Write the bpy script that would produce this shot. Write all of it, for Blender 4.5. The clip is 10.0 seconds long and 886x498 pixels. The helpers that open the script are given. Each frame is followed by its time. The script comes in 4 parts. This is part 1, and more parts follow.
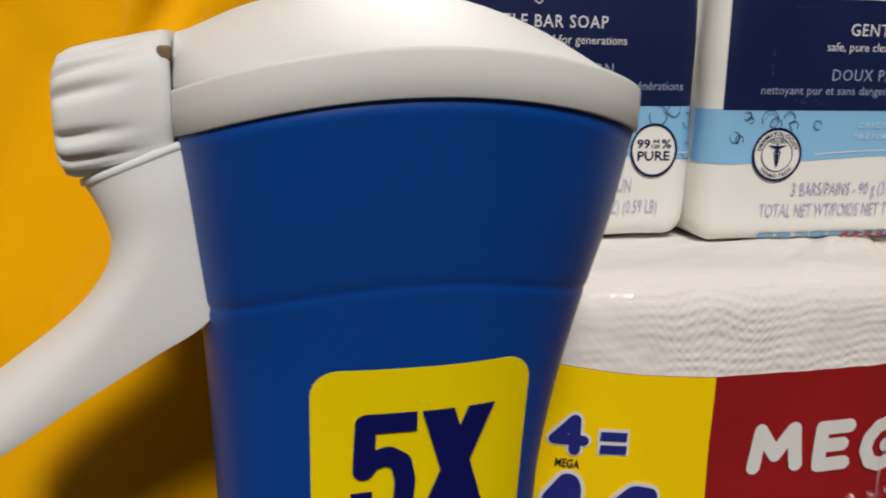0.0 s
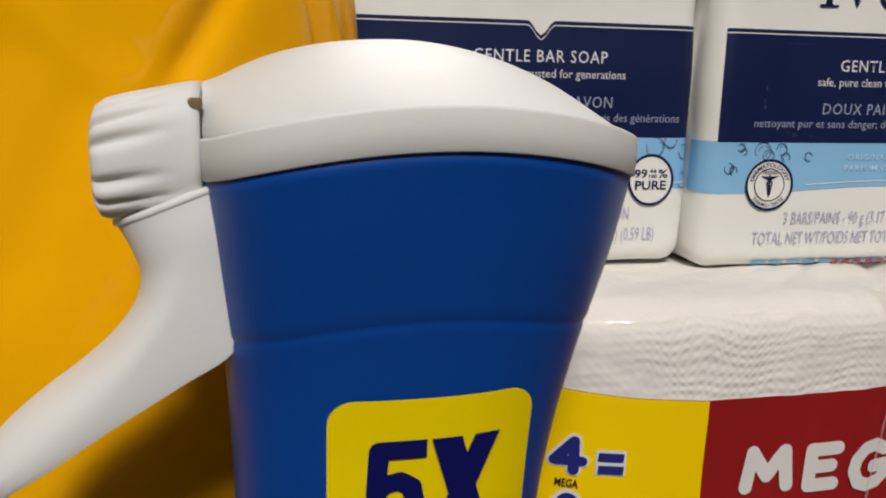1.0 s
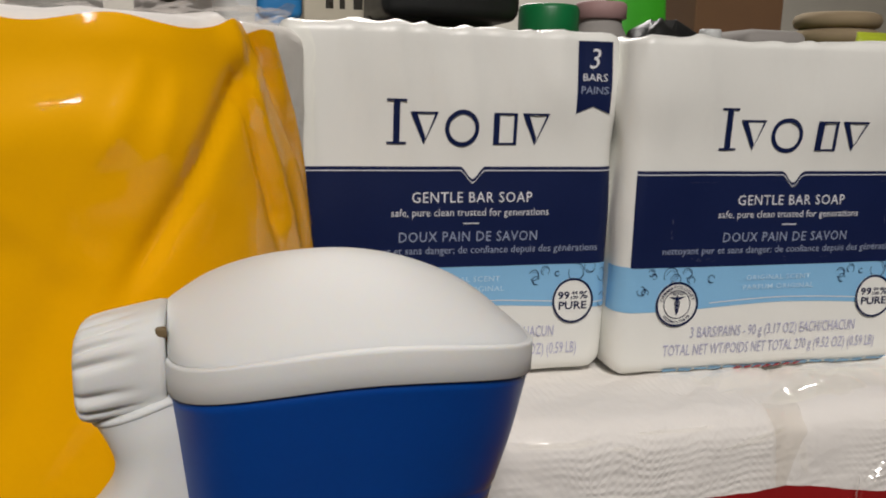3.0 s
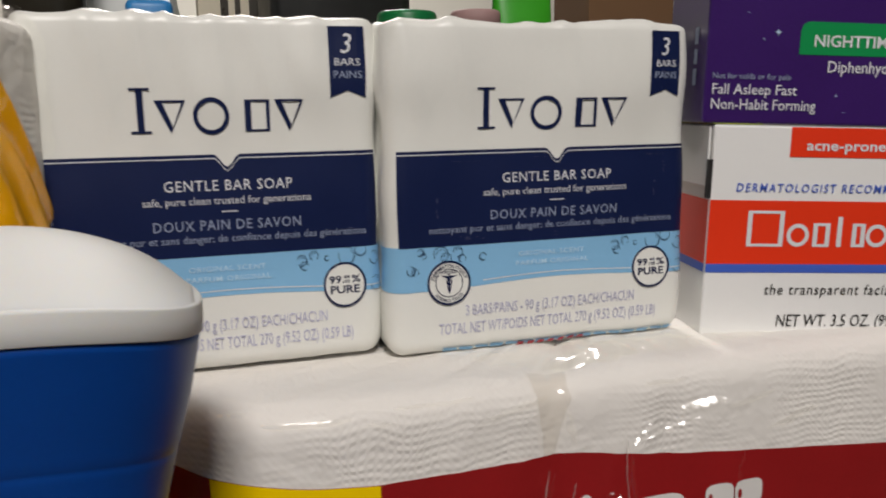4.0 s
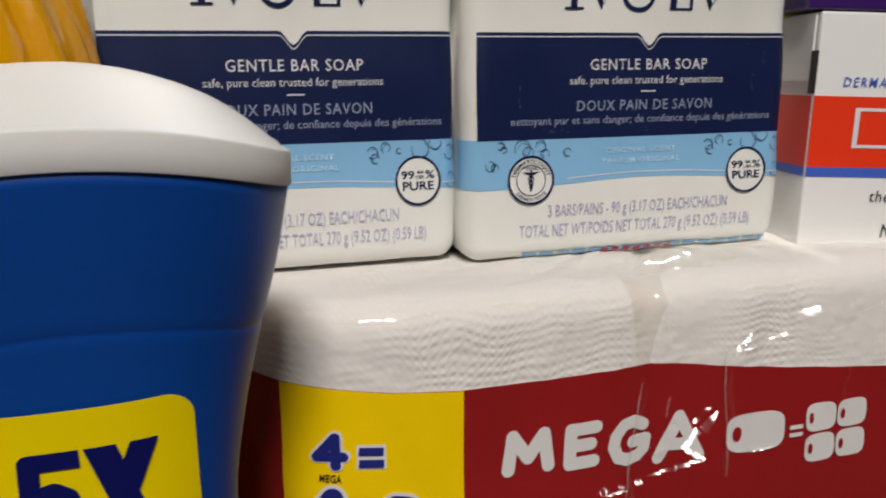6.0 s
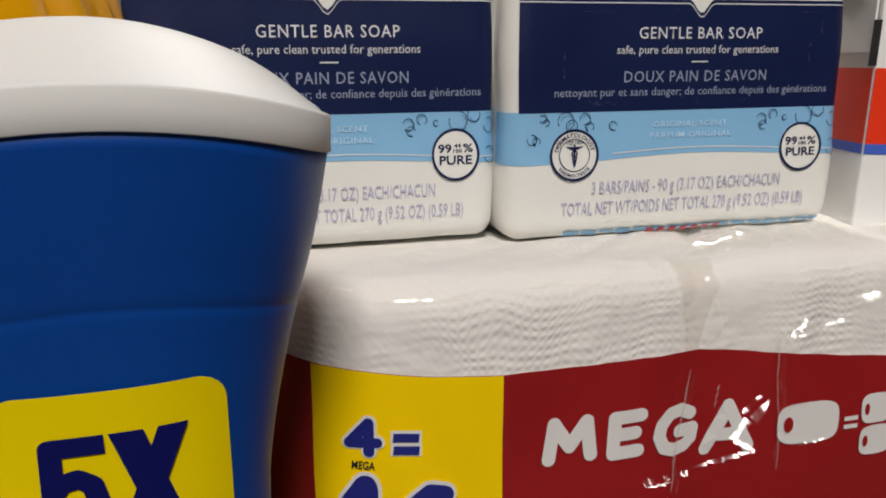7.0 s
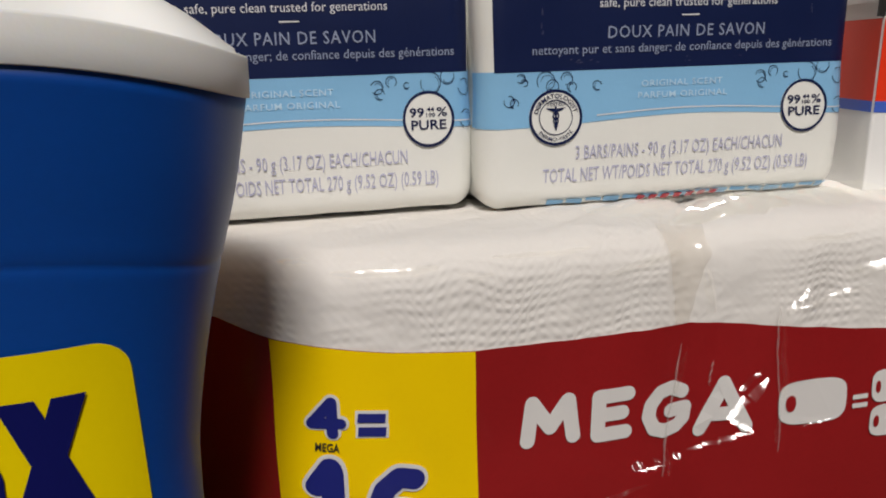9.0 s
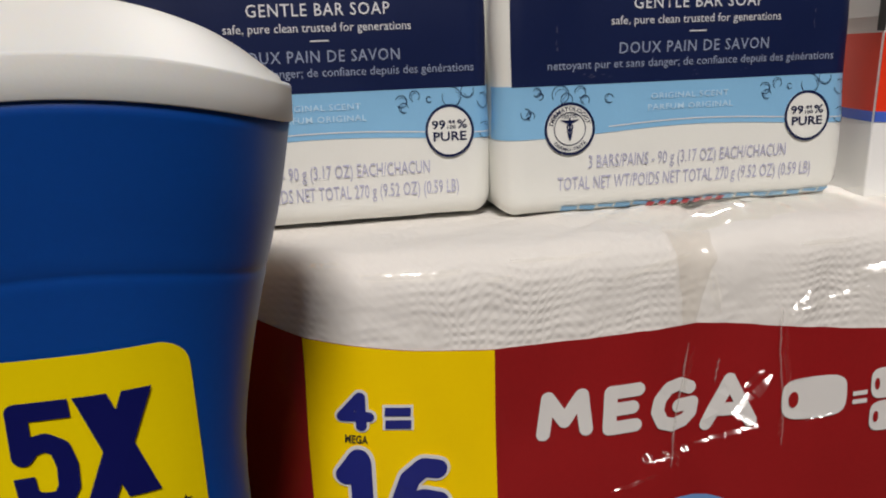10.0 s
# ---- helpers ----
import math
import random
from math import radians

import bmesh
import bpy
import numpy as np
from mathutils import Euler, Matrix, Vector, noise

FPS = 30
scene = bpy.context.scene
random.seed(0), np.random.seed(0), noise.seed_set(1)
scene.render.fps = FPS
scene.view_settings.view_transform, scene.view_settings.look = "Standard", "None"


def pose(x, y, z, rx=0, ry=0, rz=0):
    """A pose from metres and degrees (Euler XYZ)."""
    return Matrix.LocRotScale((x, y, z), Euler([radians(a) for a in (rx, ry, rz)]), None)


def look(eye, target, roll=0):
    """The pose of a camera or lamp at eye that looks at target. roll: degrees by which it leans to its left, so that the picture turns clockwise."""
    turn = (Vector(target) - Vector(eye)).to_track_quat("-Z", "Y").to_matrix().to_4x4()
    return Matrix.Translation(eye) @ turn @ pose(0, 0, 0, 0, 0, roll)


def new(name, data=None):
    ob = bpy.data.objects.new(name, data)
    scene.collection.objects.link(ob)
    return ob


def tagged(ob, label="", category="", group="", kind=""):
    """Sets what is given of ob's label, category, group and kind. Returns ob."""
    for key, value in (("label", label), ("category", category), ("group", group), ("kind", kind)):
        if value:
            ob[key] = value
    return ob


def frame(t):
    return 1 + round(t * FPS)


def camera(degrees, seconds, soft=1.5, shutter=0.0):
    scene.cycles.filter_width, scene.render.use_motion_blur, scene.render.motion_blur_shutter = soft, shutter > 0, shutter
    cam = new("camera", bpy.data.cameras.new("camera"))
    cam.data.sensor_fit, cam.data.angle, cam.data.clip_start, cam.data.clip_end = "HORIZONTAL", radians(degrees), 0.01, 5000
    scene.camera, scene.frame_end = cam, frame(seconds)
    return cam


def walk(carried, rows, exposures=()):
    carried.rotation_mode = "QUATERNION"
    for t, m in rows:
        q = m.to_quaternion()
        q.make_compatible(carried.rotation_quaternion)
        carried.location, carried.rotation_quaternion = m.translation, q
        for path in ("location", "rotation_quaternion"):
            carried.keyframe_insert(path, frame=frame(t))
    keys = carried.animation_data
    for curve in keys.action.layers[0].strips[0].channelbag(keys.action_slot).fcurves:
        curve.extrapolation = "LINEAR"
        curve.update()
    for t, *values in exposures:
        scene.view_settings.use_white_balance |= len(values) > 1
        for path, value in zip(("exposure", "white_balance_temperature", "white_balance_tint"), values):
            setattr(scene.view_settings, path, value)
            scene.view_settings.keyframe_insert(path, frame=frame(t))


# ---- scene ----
cam = camera(57.3, 10.0, soft=1.9, shutter=0.25)
PATH = [
    (0, (-0.0598, 0.0264, 0.2604), (-0.0203, 0.2177, 0.2176), 0.8),
    (0.5, (-0.0506, 0.0192, 0.2611), (-0.0099, 0.2104, 0.2191), 1.2),
    (1, (-0.0627, 0.0207, 0.2658), (-0.0226, 0.2124, 0.2252), 1.2),
    (1.5, (-0.0711, 0.0225, 0.2690), (-0.0296, 0.2140, 0.2289), 1.7),
    (2, (-0.0837, 0.0154, 0.2734), (-0.0405, 0.2066, 0.2337), 2.0),
    (2.2, (-0.0756, 0.0099, 0.2812), (-0.0322, 0.2011, 0.2417), 2.0),
    (3.3, (-0.0577, -0.0038, 0.3024), (-0.0073, 0.1859, 0.2639), 0.8),
    (3.5, (-0.0527, -0.0105, 0.3006), (0.0002, 0.1789, 0.2643), 0.2),
    (4, (-0.0112, -0.0142, 0.2912), (0.0487, 0.1737, 0.2574), -0.9),
    (4.5, (-0.0027, -0.0055, 0.2854), (0.0593, 0.1818, 0.2523), -1.7),
    (5, (0.0009, -0.0051, 0.2831), (0.0634, 0.1818, 0.2489), -1.7),
    (5.5, (-0.0068, 0.0003, 0.2710), (0.0527, 0.1874, 0.2329), -1.4),
    (6, (-0.0230, 0.0054, 0.2683), (0.0322, 0.1932, 0.2273), -0.8),
    (6.2, (-0.0282, 0.0084, 0.2678), (0.0255, 0.1961, 0.2245), -0.5),
    (7.3, (-0.0198, 0.0192, 0.2646), (0.0295, 0.2076, 0.2190), -0.8),
    (7.5, (-0.0146, 0.0222, 0.2656), (0.0338, 0.2107, 0.2194), -1.0),
    (8, (-0.0072, 0.0261, 0.2581), (0.0399, 0.2148, 0.2114), -1.3),
    (8.5, (-0.0070, 0.0297, 0.2570), (0.0384, 0.2187, 0.2100), -1.6),
    (9, (-0.0092, 0.0225, 0.2570), (0.0337, 0.2122, 0.2102), -1.8),
    (9.5, (-0.0092, 0.0147, 0.2571), (0.0326, 0.2049, 0.2113), -1.9),
    (10, (-0.0131, 0.0119, 0.2613), (0.0263, 0.2022, 0.2142), -2.1),
]
EXPOSURES = [(0, 0.03), (2, 0.0), (3.3, -0.2), (4, -0.18), (4.5, -0.14), (5.5, -0.06), (6.2, -0.05), (10, -0.02)]
walk(cam, [(t, look(eye, target, roll)) for t, eye, target, roll in PATH], EXPOSURES)

# ---- world and light ----
world = bpy.data.worlds.new("world")
scene.world = world
world.use_nodes = True
world.node_tree.nodes["Background"].inputs[0].default_value = (0.9, 0.95, 1.0, 1)
world.node_tree.nodes["Background"].inputs[1].default_value = 0.05


def area_lamp(name, at, target, sx, sy, watts, colour):
    data = bpy.data.lights.new(name, "AREA")
    data.shape, data.size, data.size_y, data.energy, data.color = "RECTANGLE", sx, sy, watts, colour
    ob = new(name, data)
    ob.matrix_world = look(at, target)
    return ob


WARM = (1.0, 0.945, 0.905)
area_lamp("ceiling_lamp_key", (-0.24, -1.38, 1.80), (-0.1, 0.2, 0.2), 0.45, 0.45, 43.5, WARM)
# added fill with no visible source, brightens the back wall and clutter
area_lamp("background_fill", (0.4, 2.6, 1.90), (0.4, 2.6, 0.0), 0.6, 0.6, 75, WARM)


# ---- materials ----
def material(name, colour, rough=0.5, metal=0.0, coat=0.0, coat_rough=0.05, vary=0.08, scale=40.0, grain=900.0, bump=0.15,
             depth=0.0004, sss=0.0, spec=0.5, coat_bump=0.0, coat_scale=60.0, trans=0.0):
    """A surface with two scales of tone and relief; sizes in 1/metres."""
    m = bpy.data.materials.new(name)
    m.use_nodes = True
    nt = m.node_tree
    b = nt.nodes["Principled BSDF"]
    co = nt.nodes.new("ShaderNodeTexCoord")
    big, fine = nt.nodes.new("ShaderNodeTexNoise"), nt.nodes.new("ShaderNodeTexNoise")
    big.inputs["Scale"].default_value, fine.inputs["Scale"].default_value = scale, grain
    big.inputs["Detail"].default_value, fine.inputs["Detail"].default_value = 4, 3
    for n in (big, fine):
        nt.links.new(co.outputs["Object"], n.inputs["Vector"])
    mix = nt.nodes.new("ShaderNodeMix")
    mix.data_type = "RGBA"
    mix.inputs["A"].default_value = (*[c * (1 - vary) for c in colour], 1)
    mix.inputs["B"].default_value = (*[min(1, c * (1 + vary)) for c in colour], 1)
    add = nt.nodes.new("ShaderNodeMath")
    add.operation = "MULTIPLY_ADD"
    add.inputs[1].default_value = 0.35
    nt.links.new(fine.outputs["Fac"], add.inputs[0])
    sub = nt.nodes.new("ShaderNodeMath")
    sub.operation = "MULTIPLY"
    sub.inputs[1].default_value = 0.65
    nt.links.new(big.outputs["Fac"], sub.inputs[0])
    nt.links.new(sub.outputs[0], add.inputs[2])
    nt.links.new(add.outputs[0], mix.inputs["Factor"])
    nt.links.new(mix.outputs["Result"], b.inputs["Base Color"])
    rr = nt.nodes.new("ShaderNodeMapRange")
    rr.inputs["To Min"].default_value, rr.inputs["To Max"].default_value = max(0.02, rough - 0.08), min(1, rough + 0.08)
    nt.links.new(big.outputs["Fac"], rr.inputs["Value"])
    nt.links.new(rr.outputs[0], b.inputs["Roughness"])
    b.inputs["Metallic"].default_value = metal
    b.inputs["Specular IOR Level"].default_value = spec
    b.inputs["Coat Weight"].default_value, b.inputs["Coat Roughness"].default_value = coat, coat_rough
    b.inputs["Subsurface Weight"].default_value = sss
    b.inputs["Subsurface Radius"].default_value = (0.004, 0.003, 0.002)
    b.inputs["Subsurface Scale"].default_value = 1.0
    b.inputs["Transmission Weight"].default_value = trans
    if bump:
        bn = nt.nodes.new("ShaderNodeBump")
        bn.inputs["Strength"].default_value, bn.inputs["Distance"].default_value = bump, depth
        nt.links.new(add.outputs[0], bn.inputs["Height"])
        nt.links.new(bn.outputs[0], b.inputs["Normal"])
    if coat_bump:
        wr = nt.nodes.new("ShaderNodeTexNoise")
        wr.inputs["Scale"].default_value, wr.inputs["Detail"].default_value, wr.inputs["Distortion"].default_value = coat_scale, 5, 1.5
        nt.links.new(co.outputs["Object"], wr.inputs["Vector"])
        cb = nt.nodes.new("ShaderNodeBump")
        cb.inputs["Strength"].default_value, cb.inputs["Distance"].default_value = coat_bump, 0.004
        nt.links.new(wr.outputs["Fac"], cb.inputs["Height"])
        nt.links.new(cb.outputs[0], b.inputs["Coat Normal"])
    return m


def embossed_paper(name):
    """White tissue with rows of pressed dots and soft ripples, under clear film."""
    m = material(name, (0.83, 0.80, 0.76), 0.85, coat=0.05, coat_rough=0.15, vary=0.03, bump=0, coat_bump=0.25, coat_scale=45, sss=0.0)
    nt = m.node_tree
    b = nt.nodes["Principled BSDF"]
    co = nt.nodes["Texture Coordinate"]
    warp = nt.nodes.new("ShaderNodeTexNoise")
    warp.inputs["Scale"].default_value = 40
    nt.links.new(co.outputs["Object"], warp.inputs["Vector"])
    off = nt.nodes.new("ShaderNodeMixRGB")
    off.blend_type, off.inputs[0].default_value = "ADD", 0.010
    nt.links.new(co.outputs["Object"], off.inputs[1])
    nt.links.new(warp.outputs["Color"], off.inputs[2])
    # wavy rows of raised dots
    axes = nt.nodes.new("ShaderNodeSeparateXYZ")
    nt.links.new(off.outputs[0], axes.inputs[0])

    def wave(socket, length):
        k = nt.nodes.new("ShaderNodeMath")
        k.operation = "MULTIPLY"
        k.inputs[1].default_value = 2 * math.pi / length
        nt.links.new(socket, k.inputs[0])
        c = nt.nodes.new("ShaderNodeMath")
        c.operation = "COSINE"
        nt.links.new(k.outputs[0], c.inputs[0])
        return c

    # beads along the rows
    bead = nt.nodes.new("ShaderNodeMath")
    bead.operation = "MULTIPLY_ADD"
    bead.inputs[1].default_value, bead.inputs[2].default_value = 0.5, 0.6
    nt.links.new(wave(axes.outputs["X"], 0.0023).outputs[0], bead.inputs[0])
    dots = nt.nodes.new("ShaderNodeMath")
    dots.operation = "MULTIPLY"
    nt.links.new(bead.outputs[0], dots.inputs[0])
    nt.links.new(wave(axes.outputs["Z"], 0.0022).outputs[0], dots.inputs[1])
    pits = nt.nodes.new("ShaderNodeTexVoronoi")
    pits.feature = "SMOOTH_F1"
    pits.inputs["Scale"].default_value, pits.inputs["Smoothness"].default_value = 260, 0.4
    nt.links.new(co.outputs["Object"], pits.inputs["Vector"])
    soft = nt.nodes.new("ShaderNodeTexNoise")
    soft.inputs["Scale"].default_value = 110
    nt.links.new(co.outputs["Object"], soft.inputs["Vector"])
    where = nt.nodes.new("ShaderNodeTexNoise")
    where.inputs["Scale"].default_value = 38
    nt.links.new(co.outputs["Object"], where.inputs["Vector"])
    fade = nt.nodes.new("ShaderNodeMapRange")
    fade.inputs["From Min"].default_value, fade.inputs["From Max"].default_value = 0.34, 0.60
    nt.links.new(where.outputs["Fac"], fade.inputs["Value"])
    h1 = nt.nodes.new("ShaderNodeMath")
    h1.operation = "MULTIPLY"
    nt.links.new(dots.outputs[0], h1.inputs[0])
    nt.links.new(fade.outputs[0], h1.inputs[1])
    h2 = nt.nodes.new("ShaderNodeMath")
    h2.operation = "MULTIPLY_ADD"
    h2.inputs[1].default_value = 5.0
    nt.links.new(soft.outputs["Fac"], h2.inputs[0])
    nt.links.new(h1.outputs[0], h2.inputs[2])
    bn = nt.nodes.new("ShaderNodeBump")
    bn.inputs["Strength"].default_value, bn.inputs["Distance"].default_value = 0.8, 0.00012
    h3 = nt.nodes.new("ShaderNodeMath")
    h3.operation = "MULTIPLY_ADD"
    h3.inputs[1].default_value = 2.6
    nt.links.new(pits.outputs[0], h3.inputs[0])
    nt.links.new(h2.outputs[0], h3.inputs[2])
    nt.links.new(h3.outputs[0], bn.inputs["Height"])
    nt.links.new(bn.outputs[0], b.inputs["Normal"])
    return m


def clear_film(name, gloss=0.07, rough=0.07):
    m = bpy.data.materials.new(name)
    m.use_nodes = True
    nt = m.node_tree
    nt.nodes.remove(nt.nodes["Principled BSDF"])
    out = nt.nodes["Material Output"]
    t, g, both = nt.nodes.new("ShaderNodeBsdfTransparent"), nt.nodes.new("ShaderNodeBsdfGlossy"), nt.nodes.new("ShaderNodeAddShader")
    t.inputs[0].default_value = (0.96, 0.96, 0.95, 1)
    g.inputs["Color"].default_value = (gloss, gloss, gloss, 1)
    g.inputs["Roughness"].default_value = rough
    nt.links.new(t.outputs[0], both.inputs[0])
    nt.links.new(g.outputs[0], both.inputs[1])
    nt.links.new(both.outputs[0], out.inputs["Surface"])
    return m


def milky_film(name, colour, cover):
    """Clear film gone cloudy where it is folded or sealed; also whitish colour for painted glare."""
    m = clear_film(name, 0.05, 0.12)
    nt = m.node_tree
    out = nt.nodes["Material Output"]
    d, mix, n = nt.nodes.new("ShaderNodeBsdfDiffuse"), nt.nodes.new("ShaderNodeMixShader"), nt.nodes.new("ShaderNodeTexNoise")
    d.inputs["Color"].default_value = (*colour, 1)
    n.inputs["Scale"].default_value = 180
    r = nt.nodes.new("ShaderNodeMapRange")
    r.inputs["From Min"].default_value, r.inputs["From Max"].default_value = 0.3, 0.7
    r.inputs["To Min"].default_value, r.inputs["To Max"].default_value = cover * 0.5, cover
    nt.links.new(n.outputs["Fac"], r.inputs["Value"])
    nt.links.new(r.outputs[0], mix.inputs["Fac"])
    nt.links.new(nt.nodes["Add Shader"].outputs[0], mix.inputs[1])
    nt.links.new(d.outputs[0], mix.inputs[2])
    nt.links.new(mix.outputs[0], out.inputs["Surface"])
    return m


WRAP_WHITE = material("soap_wrapper_white", (0.82, 0.82, 0.775), 0.42, vary=0.03, scale=25, bump=0.1, coat=0.15, coat_rough=0.25, coat_bump=0.1)
NAVY = material("navy_ink", (0.006, 0.013, 0.062), 0.45, vary=0.2, spec=0.25)
SKY = material("light_blue_ink", (0.24, 0.50, 0.76), 0.42, vary=0.05)
INK_WHITE = material("white_ink", (0.72, 0.73, 0.76), 0.5, vary=0.04)
INK_PALE = material("pale_blue_ink", (0.52, 0.72, 0.88), 0.5, vary=0.04)
INK_STEEL = material("steel_ink", (0.30, 0.35, 0.48), 0.5, vary=0.05)
INK_LILAC = material("lilac_ink", (0.46, 0.46, 0.62), 0.5, vary=0.05)
SCUFF = material("scuffed_ink", (0.045, 0.05, 0.11), 0.6, vary=0.3)
INK_RED = material("red_ink", (0.5, 0.03, 0.05), 0.5)
PLASTIC_BLUE = material("blue_bottle_plastic", (0.0, 0.054, 0.30), 0.42, vary=0.2, scale=22, bump=0.04, spec=0.36, sss=0.18)
PLASTIC_WHITE = material("white_plastic", (0.73, 0.735, 0.72), 0.62, vary=0.02, scale=50, bump=0.08, grain=2500, spec=0.35, sss=0.25)
GAP_DARK = material("dark_gap", (0.16, 0.11, 0.05), 0.7)
STICKER = material("yellow_sticker", (0.93, 0.71, 0.0), 0.45, vary=0.05, bump=0.05, spec=0.12)
STICKER_INK = material("sticker_navy_ink", (0.006, 0.008, 0.11), 0.5, vary=0.1, spec=0.1)
BAG = material("orange_yellow_film", (0.97, 0.465, 0.0), 0.5, vary=0.05, scale=12, bump=0.0, spec=0.05, coat=0.55, coat_rough=0.08, coat_bump=0.35, coat_scale=22)
TISSUE = embossed_paper("embossed_tissue")
FILM = clear_film("clear_film")
FILM_CREASE = clear_film("creased_film", 0.14, 0.09)
FILM_GLINT = clear_film("folded_film", 0.085, 0.17)
FILM_MILKY = milky_film("cloudy_glare_film", (0.80, 0.76, 0.74), 0.30)
FILM_SEAM = milky_film("film_seam", (0.78, 0.64, 0.50), 0.15)
MAROON = material("maroon_film", (0.30, 0.010, 0.012), 0.5, vary=0.22, scale=32, bump=0, spec=0.2, coat=0.5, coat_rough=0.1, coat_bump=0.35, coat_scale=40)
LABEL_YELLOW = material("label_yellow", (1.0, 0.66, 0.0), 0.5, vary=0.04, bump=0, spec=0.1, coat=0.25, coat_rough=0.12, coat_bump=0.25, coat_scale=40)
PRINT_WHITE = material("printed_white", (0.76, 0.74, 0.72), 0.45, vary=0.03, bump=0, coat=0.4, coat_bump=0.25, coat_scale=40)
PRINT_BLUE = material("printed_blue", (0.014, 0.02, 0.20), 0.45, vary=0.08, bump=0, coat=0.4, coat_bump=0.2)
PRINT_BLACK = material("printed_black", (0.015, 0.014, 0.014), 0.5)
PRINT_SKY = material("printed_sky", (0.16, 0.32, 0.62), 0.45)
CARTON = material("white_carton", (0.85, 0.85, 0.84), 0.38, vary=0.025, scale=30, bump=0.05)
CARTON_RED = material("red_carton_ink", (0.84, 0.042, 0.010), 0.35, vary=0.05)
CARTON_BLUE = material("blue_carton_ink", (0.06, 0.13, 0.56), 0.35, vary=0.05)
PURPLE = material("purple_carton", (0.040, 0.010, 0.125), 0.3, vary=0.35, scale=18, bump=0.04, coat=0.3, coat_rough=0.15)
GREEN_INK = material("green_ink", (0.004, 0.28, 0.075), 0.35, vary=0.05)
# table, side walls, ceiling and floor coloured darker to hold down bounce light
TABLE = material("table_top", (0.06, 0.04, 0.027), 0.45, vary=0.3, scale=9)
PLASTER = material("dimmed_cream_wall", (0.42, 0.39, 0.33), 0.85, vary=0.04, scale=3, grain=120)
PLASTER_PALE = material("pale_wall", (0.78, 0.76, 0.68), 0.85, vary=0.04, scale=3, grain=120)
CEIL = material("dimmed_ceiling", (0.5, 0.49, 0.47), 0.9, vary=0.03, scale=3, grain=120)
FLOOR = material("floor_tile", (0.13, 0.11, 0.09), 0.5, vary=0.15, scale=4, grain=80)


# ---- mesh helpers ----
def part(name, bm, mat, parent=None, label="", smooth=True):
    me = bpy.data.meshes.new(name)
    if smooth:
        for f in bm.faces:
            f.smooth = True
    bm.to_mesh(me)
    bm.free()
    me.materials.append(mat)
    ob = new(name, me)
    if parent is not None:
        ob.parent = parent
    if label:
        ob["label"] = label
    return ob


def thing(name, m, label, category, group="", kind=""):
    ob = new(name)
    ob.empty_display_size = 0.02
    ob.matrix_world = m
    return tagged(ob, label, category, group, kind)


def box_bm(x0, x1, y0, y1, z0, z1, bevel=0.0, seg=2):
    bm = bmesh.new()
    bmesh.ops.create_cube(bm, size=1.0)
    for v in bm.verts:
        v.co = Vector(((x0 + x1) / 2 + v.co.x * (x1 - x0), (y0 + y1) / 2 + v.co.y * (y1 - y0), (z0 + z1) / 2 + v.co.z * (z1 - z0)))
    if bevel:
        bmesh.ops.bevel(bm, geom=bm.edges[:], offset=bevel, segments=seg, affect="EDGES", profile=0.5)
    return bm


def loft(rings, cap0=True, cap1=True):
    """A skin over closed rings of points, all with the same count."""
    bm = bmesh.new()
    rows = [[bm.verts.new(p) for p in ring] for ring in rings]
    n = len(rows[0])
    for a, b in zip(rows, rows[1:]):
        for i in range(n):
            j = (i + 1) % n
            bm.faces.new((a[i], a[j], b[j], b[i]))
    if cap0:
        bm.faces.new(rows[0][::-1])
    if cap1:
        bm.faces.new(rows[-1])
    bmesh.ops.recalc_face_normals(bm, faces=bm.faces[:])
    return bm


def sheet(fn, us, vs):
    """An open sheet fn(u, v) over a grid."""
    bm = bmesh.new()
    rows = [[bm.verts.new(fn(u, v)) for u in us] for v in vs]
    for a, b in zip(rows, rows[1:]):
        for i in range(len(us) - 1):
            bm.faces.new((a[i], a[i + 1], b[i + 1], b[i]))
    return bm


def span(a, b, n):
    return [a + (b - a) * i / (n - 1) for i in range(n)]


